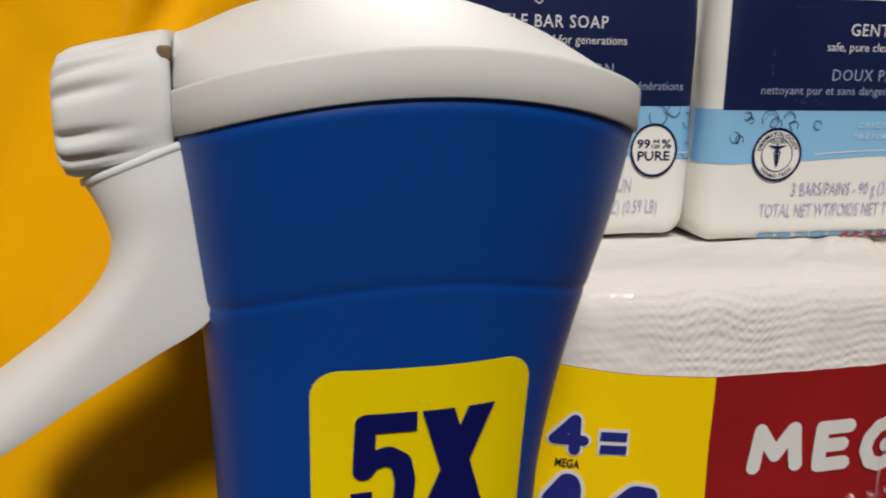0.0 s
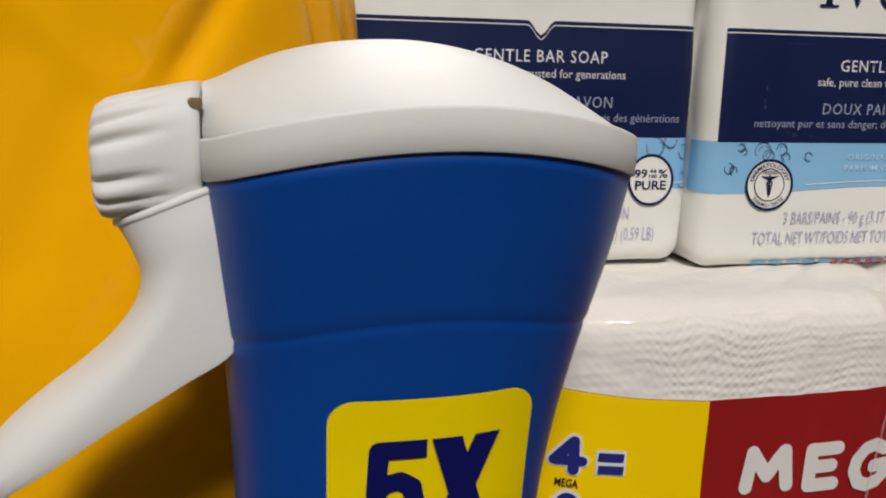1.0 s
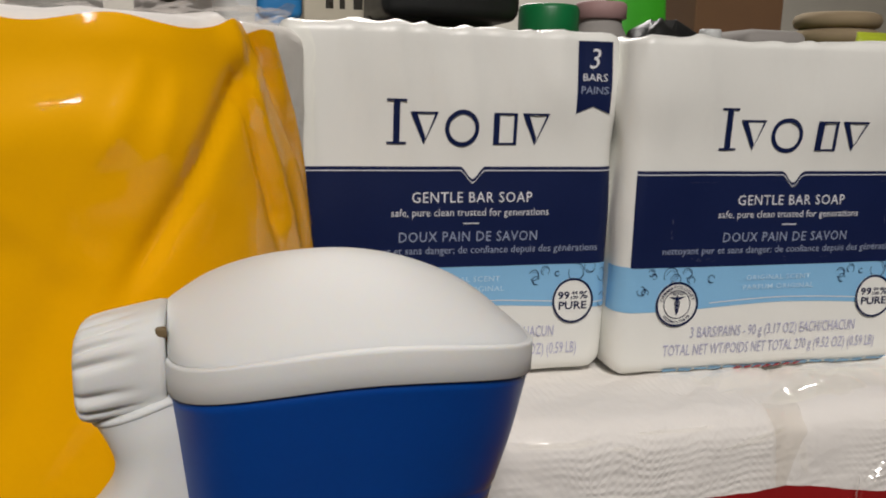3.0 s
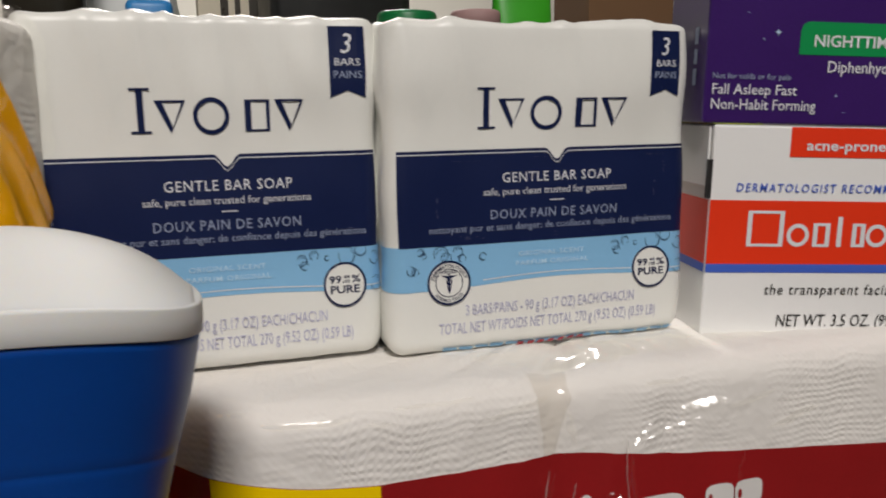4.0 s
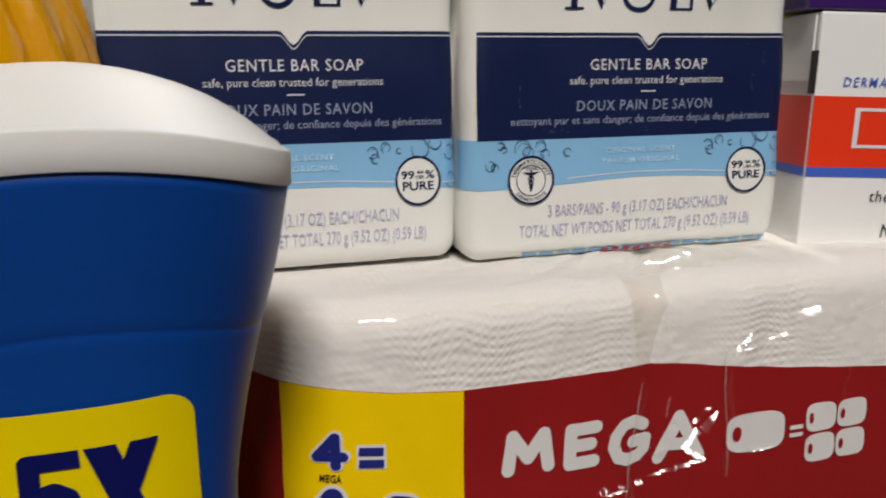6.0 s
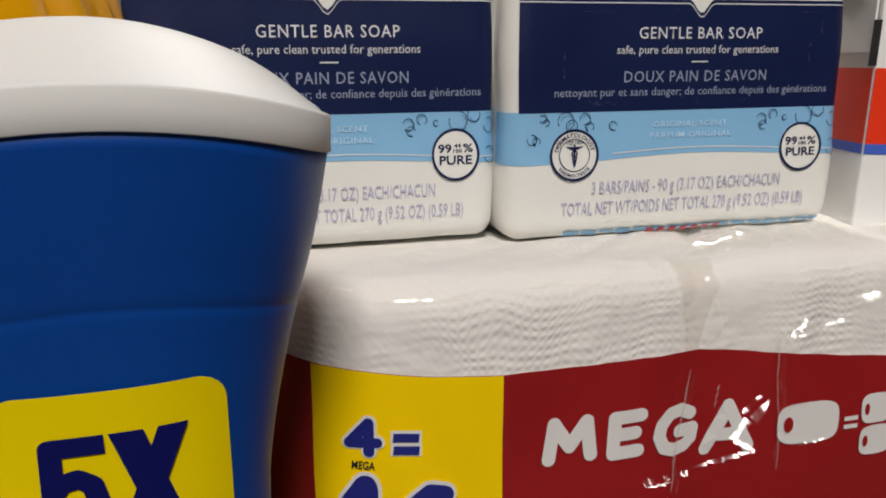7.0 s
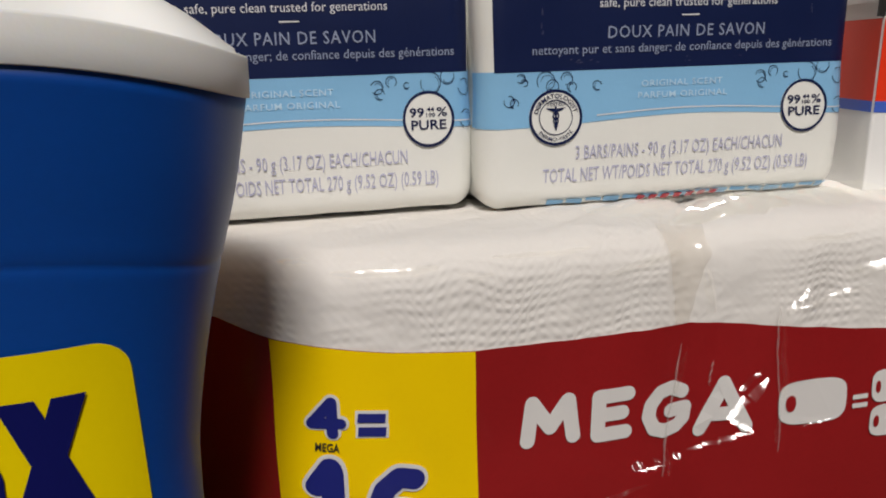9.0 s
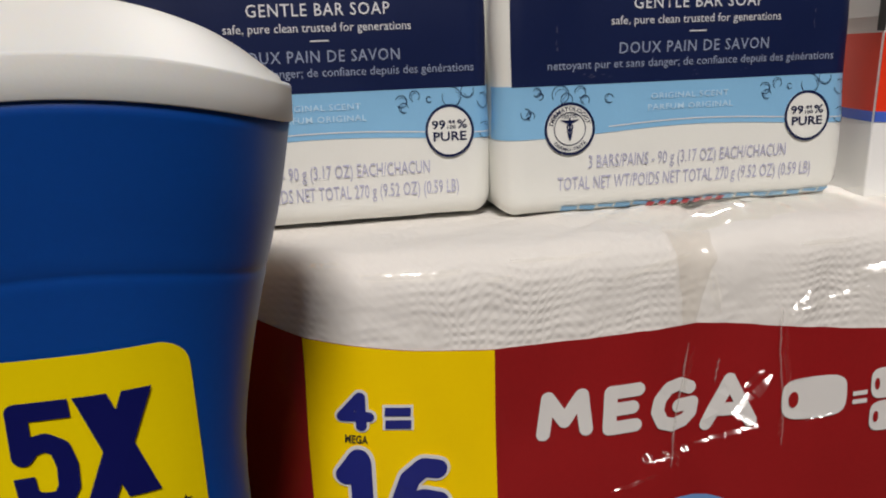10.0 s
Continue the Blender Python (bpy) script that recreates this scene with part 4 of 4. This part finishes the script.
# left end: wrapped print, tuck flap and its slot
for nm, z0, z1, mt in (("red_band", 23.2, 43.5, CARTON_RED), ("blue_stripe", 20.4, 23.2, CARTON_BLUE)):
    bm = bmesh.new()
    bm.faces.new([bm.verts.new((-0.0002, y, z)) for y, z in ((0.0004, z0 * MM), (0.0004, z1 * MM), (0.0296, z1 * MM), (0.0296, z0 * MM))])
    part(nm, bm, mt, box, smooth=False)
part("tuck_flap", box_bm(-0.0009, -0.0002, 0.0016, 0.0284, 0.0475, 0.0664, 0.0002, 1), CARTON, box, smooth=False)
part("flap_slot", box_bm(-0.0011, 0.0002, -0.0002, 0.0016, 0.0440, 0.0560), PRINT_BLACK, box, smooth=False)

sleep = carton("sleep_aid_carton", pose(0.1414, 0.2012, 0.2862, 0, 2.2, -13.0), 0.094, 0.032, 0.062, PURPLE,
               "dark purple medicine carton with a green tab on the soap carton", "carton")
fpart(sleep, "green_tab", polys_bm([[(x * MM, z * MM) for x, z in ((29.0, 21.2), (93.6, 21.2), (93.6, 31), (31.4, 31), (29.8, 30.2), (29.1, 28.6))]]), GREEN_INK, 0.0002)
fwords(sleep, "NIGHTTIME SL", 33.5, 66.0, 23.6, 27.2, INK_WHITE, 0.015)
fwords(sleep, "Diphenhydram", 38.5, 65.0, 14.9, 19.5, INK_WHITE, 0.006)
fwords(sleep, "Not for colds or for pain", 2.3, 27.0, 12.9, 15.1, INK_STEEL)
fwords(sleep, "Fall Asleep Fast", 2.4, 29.3, 7.8, 11.9, INK_WHITE, 0.004)
fwords(sleep, "Non-Habit Forming", 2.3, 35.7, 3.2, 7.4, INK_WHITE, 0.004)
stars = [(21.8, 27.6, 1.3), (17.5, 25.4, 0.5), (42, 9.0, 0.8), (45, 4.0, 0.4), (59, 12, 0.4), (62, 7.5, 0.35), (12, 33, 0.5), (20, 45, 0.9), (50, 50, 0.7), (9, 52, 0.5)]
for x, z, r in stars:
    pts = [((x + (r if k % 2 == 0 else r * 0.22) * math.cos(k * math.pi / 4)) * MM, (z + (r if k % 2 == 0 else r * 0.22) * math.sin(k * math.pi / 4)) * MM) for k in range(8)]
    fpart(sleep, "printed_star", polys_bm([pts]), INK_PALE, 0.0003)
bm = bmesh.new()
for k, (z0, z1) in enumerate(((24, 29), (18, 22.5), (11.5, 16.5))):
    bm.faces.new([bm.verts.new((-0.0003, y, z * MM)) for y, z in ((0.0065, z0), (0.0065, z1), (0.0092, z1), (0.0092, z0))])
part("end_print", bm, INK_STEEL, sleep, smooth=False)


# ---- spray bottle ----
bottle = thing("spray_bottle", pose(-0.0405, 0.1409, 0, 0, 0, 1.4), "blue plastic trigger spray bottle with a white head and yellow sticker", "spray bottle")
# height, left, right, half depth (mm)
LEVELS = [(0, -38, 30, 22), (3, -41, 33, 25), (60, -41, 33, 26), (100, -39, 31, 24), (135, -34, 26, 18), (155, -30.4, 22, 13.4), (168, -28.9, 20.4, 12.0), (178, -29.0, 19.6, 13.1), (188, -29.2, 19.0, 14.3),
          (200, -29.4, 19.2, 15.9), (210, -29.5, 20.7, 16.8), (220, -29.9, 22.8, 18.3), (230, -30.4, 25.4, 20.5), (240, -31.2, 28.3, 23.1), (253.5, -32.3, 30.9, 26.0), (262, -32.9, 32.5, 28.0)]
ARCH, LEFT_N, RIGHT_N = 5.7, 2.63, 2.2


def level(z):
    zz = [l[0] for l in LEVELS]
    x0, x1, b = (float(np.interp(z, zz, [l[k] for l in LEVELS])) for k in (1, 2, 3))
    return (x0 + x1) / 2, (x1 - x0) / 2, b


def smooth_level(z):
    acc = [level(z + k) for k in (-4, -2, 0, 2, 4)]
    return tuple(sum(a[i] for a in acc) / 5 for i in range(3))


def arch(k, z):
    """How far the shoulder's lines rise in the middle; k runs from -1 to 1 across."""
    t = max(0.0, min(1.0, (z - 205) / 30))
    return ARCH * t * t * (3 - 2 * t) * (1 - k * k)


def oval(a, n=2.5):
    c, s = math.cos(a), math.sin(a)
    return math.copysign(abs(c) ** (2 / n), c), math.copysign(abs(s) ** (2 / n), s)


def body_ring(z, grow=0.0, lift=None):
    """The outline of the body at a height; lift carries it to another height."""
    c, a, b = smooth_level(z)
    pts = []
    for k in range(120):
        t = 2 * math.pi * k / 120
        ox, oy = oval(t, RIGHT_N if math.cos(t) > 0 else LEFT_N)
        pts.append(Vector(((c + (a + grow) * ox) * MM, (b + grow) * oy * MM, ((z if lift is None else lift) + arch(ox, z)) * MM)))
    return pts


SEAM = 229.6
zs = [0, 1, 3, 8] + span(20, 200, 25) + span(203, SEAM - 1.6, 10) + [SEAM - 0.9, SEAM - 0.4, SEAM, SEAM + 0.4, SEAM + 0.9] + span(SEAM + 2.5, 252.6, 9)
rings = [body_ring(z, -3.0 if z == 0 else -0.8 if z == 1 else -0.22 if z == SEAM else -0.13 if abs(z - SEAM) < 0.5 else -0.03 if z < SEAM else 0.0) for z in zs]
part("bottle_body", loft(rings), PLASTIC_BLUE, bottle, "tapered translucent blue bottle body")


def on_body(x, z, off):
    """The front of the body at x and height z."""
    x, z = x * 1000, z * 1000
    zb = z
    for _ in range(3):
        c, a, b = smooth_level(zb)
        k = max(-0.999, min(0.999, (x - c) / a))
        zb = z - arch(k, zb)
    n = RIGHT_N if k > 0 else LEFT_N
    return Vector((x * MM, -b * MM * (1 - abs(k) ** n) ** (1 / n) - off, z * MM))


# sticker with rounded corners
SX0, SX1, SZ0, SZ1 = -16.6, 13.2, 176.0, 223.8


def sticker_point(u, v):
    x = SX0 + (SX1 - SX0) * u
    cut = 0.0
    for e, r in ((x - SX0, 3.6), (SX1 - x, 4.2)):
        if e < r:
            cut = r - math.sqrt(max(0, r * r - (r - e) ** 2))
    top, low = SZ1 - cut, SZ0 + cut
    return on_body(x * MM, (low + (top - low) * v) * MM, 0.0003)


us = [0, 0.004, 0.015, 0.035, 0.065, 0.1] + span(0.125, 0.875, 16) + [0.9, 0.935, 0.965, 0.985, 0.996, 1]
sticker = part("sticker", sheet(sticker_point, us, span(0, 1, 40)), STICKER, bottle, "yellow rounded sticker")


part("printed_letter", drape(drawn("5", -11.5, -2.9, 200.6, 217.6, 2.85, True, cuts=5), on_body, 0.0006), STICKER_INK, sticker, smooth=False)
for lift, (xa, xb, wd) in enumerate(((-2.3, 2.9, 4.4), (4.0, -2.7, 3.9))):
    leg = sheet(lambda u, v: Vector(((xa + (xb - xa) * v + wd * u) * MM, (217.6 - 17.0 * v) * MM, 0.03 * lift)), span(0, 1, 5), span(0, 1, 16))
    part("printed_letter", drape(leg, on_body, 0.0007), STICKER_INK, sticker, smooth=False)
bar = polys_bm([bars(-11.3 * MM, 6.8 * MM, 194.4 * MM, 197.6 * MM)])
bmesh.ops.subdivide_edges(bar, edges=bar.edges[:], cuts=8, use_grid_fill=True)
part("printed_bar", drape(bar, on_body, 0.0006), STICKER_INK, sticker, smooth=False)
star = polys_bm([[((10.2 + (1.0 if k % 2 == 0 else 0.45) * math.sin(k * math.pi / 5)) * MM, (197.2 + (1.0 if k % 2 == 0 else 0.45) * math.cos(k * math.pi / 5)) * MM) for k in range(10)]])
part("printed_star", drape(star, on_body, 0.0006), PRINT_BLACK, sticker, smooth=False)

# white head: collar band, dome, nozzle, trigger
collar = [body_ring(253.5, g, z) for z, g in ((251.9, -2.0), (251.9, 0.05), (252.05, 0.2), (255.0, 0.3), (257.0, 0.32), (257.3, 0.26), (257.46, 0.1), (257.5, -0.2), (257.4, -4.0))]
part("head_collar", loft(collar), PLASTIC_WHITE, bottle, "white plastic collar band")
DOME = [(-33, 264.3), (-31, 265.2), (-24, 268.8), (-16, 270.9), (-8, 271.8), (0, 271.8), (8, 270.5), (16, 267.9), (22, 264.9), (27, 260.9), (29.5, 258.6), (31.5, 256.6)]
HC, HA, HB = smooth_level(253.5)


def dome_section(x):
    k = (x - HC) / HA
    n = RIGHT_N if k > 0 else LEFT_N
    b = max(0.3, HB * max(0.0, 1 - abs(k) ** n) ** (1 / n) - 0.9)
    base = 257.2 + ARCH * (1 - k * k)
    top = sum(float(np.interp(x + e, [d[0] for d in DOME], [d[1] for d in DOME])) for e in (-3, -1.5, 0, 1.5, 3)) / 5
    hgt = max(0.4, top - base)
    # square over the nozzle, sloping from the band further on
    bow = float(np.interp(x, (-32, -26, -10, 28), (0.38, 0.62, 0.92, 1.0)))
    pts = []
    for i in range(49):
        u = math.sin(math.pi * (i / 48 - 0.5))
        pts.append(Vector((x * MM, (b * u + 6.0 * min(1.0, b / 18) * (1 - u * u)) * MM, (base + hgt * max(0.0, math.cos(math.pi / 2 * u)) ** bow) * MM)))
    return pts


part("head_dome", loft([dome_section(x) for x in [-31.9, -31.7, -31.2] + span(-30, 25, 40) + [26, 27, 27.8, 28.5, 29.1, 29.6]]), PLASTIC_WHITE, bottle, "smooth white plastic spray head")


def knob_ring(x, r, ribs):
    pts = []
    for i in range(160):
        a = 2 * math.pi * i / 160
        oy, oz = oval(a, 3.0)
        g = r - ribs * (0.5 - 0.5 * math.cos(a * 16)) ** 2.2
        pts.append(Vector((x * MM, (oy * g - 0.6) * MM, (254.4 + oz * g + 0.19 * (x + 45)) * MM)))
    return pts


part("nozzle", loft([knob_ring(x, r, q) for x, r, q in ((-32.0, 6.8, 0), (-32.1, 8.2, 0), (-33.2, 8.5, 0), (-36, 8.5, 0.02), (-38.5, 8.45, 0.35), (-41.5, 8.4, 0.85), (-44.2, 8.2, 1.25), (-45.3, 7.7, 1.1), (-45.9, 6.6, 0.2), (-46.0, 4, 0))]),
     PLASTIC_WHITE, bottle, "ribbed white spray nozzle")
# dark brown box painted in for the shaded gap between nozzle and dome
part("nozzle_gap", box_bm(-0.0334, -0.0316, -0.0084, -0.0070, 0.2612, 0.2630, 0.0004), GAP_DARK, bottle)
# the lever: ridge, side edge and underside from the nozzle to the tip, with its half width
LEVER = [((-44.4, 245.6), (-31.6, 250.9), (-28.0, 251.6), 9.6), ((-42.5, 242.2), (-32.2, 246.2), (-27.6, 246.0), 10.2), ((-41.3, 238.4), (-33.3, 240.6), (-27.6, 240.2), 10.2), ((-42.2, 234.2), (-35.7, 235.0), (-27.8, 234.4), 10.2),
         ((-45.6, 229.4), (-39.3, 229.6), (-28.6, 228.7), 10.1), ((-50.2, 225.2), (-43.0, 224.8), (-36.2, 223.8), 10.0), ((-55.6, 221.2), (-47.0, 220.4), (-45.0, 218.4), 9.9), ((-59.8, 217.7), (-51.0, 216.9), (-49.8, 215.2), 9.7),
         ((-62.6, 214.6), (-55.0, 213.7), (-54.2, 212.3), 9.4), ((-64.5, 211.3), (-58.4, 211.0), (-58.0, 210.0), 8.8), ((-64.4, 208.6), (-60.2, 208.7), (-59.9, 208.2), 7.6), ((-63.2, 206.8), (-61.3, 207.0), (-61.1, 206.7), 5.0)]


def lever_ring(t):
    """A slice of the lever at t = 0..1 from the nozzle to the tip."""
    k = t * (len(LEVER) - 1)
    i = min(int(k), len(LEVER) - 2)
    p0, p1, p2, p3 = (LEVER[max(0, min(len(LEVER) - 1, i + e))] for e in (-1, 0, 1, 2))
    f = k - i
    bend = lambda a, b, c, d: 0.5 * (2 * b + (c - a) * f + (2 * a - 5 * b + 4 * c - d) * f * f + (3 * b - a - 3 * c + d) * f ** 3)
    m, n, l = ([bend(p0[q][e], p1[q][e], p2[q][e], p3[q][e]) for e in (0, 1)] for q in (0, 1, 2))
    w = bend(p0[3], p1[3], p2[3], p3[3])
    pts = [(l[0], -w + 0.3, l[1]), ((l[0] + n[0]) / 2, -w, (l[1] + n[1]) / 2)]
    for j in range(25):
        a = math.pi * j / 24
        pts.append((n[0] + (m[0] - n[0]) * math.sin(a) ** 0.9, -w * math.cos(a), n[1] + (m[1] - n[1]) * math.sin(a) ** 0.9))
    pts += [((l[0] + n[0]) / 2, w, (l[1] + n[1]) / 2), (l[0], w - 0.3, l[1]), (l[0] + 0.4, 0, l[1] + 0.2)]
    return [Vector((x * MM, y * MM, z * MM)) for x, y, z in pts]


lever = part("trigger", loft([lever_ring(t) for t in span(0, 1, 67)]), PLASTIC_WHITE, bottle, "curved white trigger lever")
lever.data.set_sharp_from_angle(angle=radians(50))
part("trigger_collar", loft([[p + (p - Vector((-0.034, 0, p.z))) * g + Vector((0, 0, dz * MM)) for p in lever_ring(0.0)] for g, dz in ((0.0, -0.5), (0.02, -0.35), (0.026, 0.0), (0.02, 0.35), (-0.02, 0.6))]), PLASTIC_WHITE, bottle)


# ---- clutter further back on the table ----
B_GREEN = material("green_cap_plastic", (0.004, 0.16, 0.045), 0.4)
B_LIME = material("bright_green_film", (0.05, 0.42, 0.02), 0.4, vary=0.25)
B_PINK = material("dull_pink_lid", (0.42, 0.26, 0.25), 0.6, vary=0.15)
B_BLACK = material("black_plastic", (0.014, 0.015, 0.015), 0.4, vary=0.2)
B_CREAM = material("cream_carton", (0.66, 0.60, 0.47), 0.6, vary=0.06)
B_BROWN = material("brown_cardboard", (0.20, 0.105, 0.05), 0.75, vary=0.12)
B_GREY = material("grey_cloth", (0.33, 0.31, 0.29), 0.9, vary=0.15, scale=20)
B_BLUE = material("blue_plastic", (0.03, 0.24, 0.58), 0.4, vary=0.15)
B_WHITE = material("off_white_plastic", (0.70, 0.72, 0.71), 0.45, vary=0.05)
B_DARK = material("dark_glass", (0.045, 0.04, 0.03), 0.3, vary=0.4, scale=30)
B_SLATE = material("grey_green_metal", (0.42, 0.45, 0.42), 0.4, vary=0.35, scale=20)
B_BEIGE = material("beige_rope", (0.34, 0.26, 0.16), 0.85, vary=0.25)
B_YEL = material("lime_yellow_film", (0.52, 0.62, 0.04), 0.4, vary=0.2)
B_VIOLET = material("violet_plastic", (0.10, 0.05, 0.25), 0.4)


def turned(profile, n=40):
    return loft([[Vector((r * math.cos(2 * math.pi * k / n), r * math.sin(2 * math.pi * k / n), z)) for k in range(n)] for r, z in profile])


def jar(name, x, y, r, h, cap_r, cap_h, body, cap, label, category):
    """A bottle or jar with a shoulder and a ribbed cap."""
    ob = thing(name, pose(x, y, 0), label, category)
    top = h - cap_h
    part("body", turned([(r * 0.9, 0), (r, 0.004), (r, top * 0.86), (r * 0.92, top * 0.92), (cap_r * 0.85, top * 0.985), (cap_r * 0.8, top + 0.002)]), body, ob)
    n = 72
    rings = []
    for rr, z in ((0.9, 0), (1, 0.001), (1, cap_h - 0.003), (0.96, cap_h - 0.0008), (0.9, cap_h)):
        rings.append([Vector((cap_r * rr * (1 - 0.02 * (k % 2)) * math.cos(2 * math.pi * k / n), cap_r * rr * (1 - 0.02 * (k % 2)) * math.sin(2 * math.pi * k / n), top + z)) for k in range(n)])
    part("cap", loft(rings), cap, ob)
    return ob


jar("green_capped_bottle", 0.1365, 0.52, 0.045, 0.355, 0.0198, 0.032, B_WHITE, B_GREEN, "tall white bottle with a green screw cap", "bottle")
jar("pink_lidded_jar", 0.236, 0.66, 0.034, 0.374, 0.0215, 0.014, B_GREY, B_PINK, "grey jar with a dull pink lid", "jar")
jar("dark_jar", -0.117, 0.80, 0.042, 0.47, 0.034, 0.11, B_DARK, B_DARK, "tall dark glass jar with a dark lid", "jar")
jar("grey_canister", -0.220, 0.82, 0.046, 0.47, 0.040, 0.12, B_SLATE, B_SLATE, "tall grey-green metal canister", "canister")
jar("white_canister", -0.055, 0.92, 0.052, 0.49, 0.048, 0.03, B_WHITE, B_WHITE, "tall off-white plastic canister", "canister")
jar("small_violet_bottle", 0.316, 0.62, 0.014, 0.353, 0.009, 0.014, B_VIOLET, B_WHITE, "small violet bottle with a white cap", "bottle")

sprayer = thing("blue_sprayer", pose(-0.030, 0.70, 0), "white spray bottle with a bright blue trigger head", "spray bottle")
part("body", turned([(0.03, 0), (0.034, 0.004), (0.034, 0.26), (0.014, 0.325), (0.012, 0.335)]), B_WHITE, sprayer)
part("head", box_bm(-0.016, 0.020, -0.010, 0.010, 0.352, 0.382, 0.006, 3), B_BLUE, sprayer)
part("neck", turned([(0.011, 0.333), (0.012, 0.335), (0.009, 0.354), (0.008, 0.356)]), B_BLUE, sprayer)
part("trigger", box_bm(-0.018, -0.011, -0.005, 0.005, 0.325, 0.356, 0.002, 2), B_BLUE, sprayer)

cream = thing("cream_carton", pose(0.075, 1.14, 0), "tall cream cardboard carton with dark print", "carton")
part("carton", box_bm(-0.054, 0.054, -0.04, 0.04, 0, 0.50, 0.002), B_CREAM, cream, smooth=False)
for k, (x, w) in enumerate(((-0.026, 0.010), (-0.008, 0.007), (0.010, 0.012))):
    part("printed_bar", box_bm(x, x + w, -0.0404, -0.0398, 0.398, 0.440, 0.0), B_DARK, cream, smooth=False)

maker = thing("coffee_maker", pose(0.170, 0.97, 0), "black plastic coffee maker with a rounded hood", "coffee maker")
part("base", box_bm(-0.080, 0.080, -0.07, 0.09, 0, 0.03, 0.006), B_BLACK, maker)
part("column", box_bm(-0.078, 0.078, 0.03, 0.09, 0.03, 0.40, 0.006), B_BLACK, maker)
part("hood", box_bm(-0.079, 0.079, -0.068, 0.09, 0.375, 0.50, 0.014, 4), B_BLACK, maker)
part("carafe", turned([(0.04, 0.032), (0.052, 0.04), (0.055, 0.14), (0.04, 0.19), (0.042, 0.20)]), B_DARK, maker)

green_bag = thing("green_bag", pose(0.352, 0.83, 0), "bright green glossy snack bag standing upright", "bag")
part("bag", loft([[Vector((0.034 * wx * oval(t, 3)[0], 0.02 * wy * oval(t, 3)[1], z)) for t in span(0, 6.13, 40)] for z, wx, wy in ((0, 0.9, 0.6), (0.03, 1, 1), (0.2, 1.02, 1.25), (0.36, 1, 0.9), (0.43, 0.97, 0.3), (0.45, 0.97, 0.05))]), B_LIME, green_bag)

bag2 = thing("black_pouch", pose(0.262, 0.60, 0), "slumped black fabric pouch", "pouch")
part("pouch", loft([[Vector((0.036 * w_ * oval(t, 2.6)[0], 0.028 * w_ * oval(t, 2.6)[1], z + 0.006 * math.sin(3 * t + z * 40) * (z > 0.1))) for t in span(0, 6.13, 40)] for z, w_ in ((0, 0.85), (0.02, 1), (0.2, 1.02), (0.32, 0.95), (0.344, 0.75), (0.352, 0.3))]), B_BLACK, bag2)

brown = thing("cardboard_box", pose(0.592, 1.06, 0), "plain brown cardboard box", "box")
part("carton", box_bm(-0.066, 0.066, -0.055, 0.055, 0, 0.48, 0.002), B_BROWN, brown, smooth=False)
part("flap", box_bm(-0.064, 0.064, -0.054, 0.002, 0.4805, 0.4835), B_BROWN, brown, smooth=False)

cloth = thing("folded_cloth", pose(0.360, 0.62, 0), "stack of folded grey cloths", "cloth")
for k in range(12):
    z = 0.0295 * k
    part("fold", box_bm(-0.032 + 0.0015 * (k % 3), 0.033 - 0.001 * (k % 4), -0.03, 0.03, z, z + 0.0288, 0.010, 3), B_GREY, cloth)

coil = thing("rope_basket", pose(0.532, 0.74, 0), "beige coiled rope basket", "basket")
for k in range(24):
    z, r = 0.0082 + 0.0160 * k, 0.040 - 0.0005 * abs(k - 12)
    part("coil", loft([[Vector(((r + 0.008 * math.cos(b_)) * math.cos(a_), (r + 0.008 * math.cos(b_)) * math.sin(a_), z + 0.008 * math.sin(b_))) for b_ in span(0, 5.5, 8)] for a_ in span(0, 2 * math.pi, 33)], False, False), B_BEIGE, coil)

lime = thing("lime_packet", pose(0.462, 0.60, 0), "lime-yellow glossy packet standing upright", "packet")
part("packet", loft([[Vector((0.022 * w_ * oval(t, 3)[0], 0.014 * d_ * oval(t, 3)[1], z)) for t in span(0, 6.13, 36)] for z, w_, d_ in ((0, 0.9, 0.7), (0.02, 1, 1), (0.3, 1, 1), (0.345, 0.97, 0.4), (0.355, 0.97, 0.06))]), B_YEL, lime)
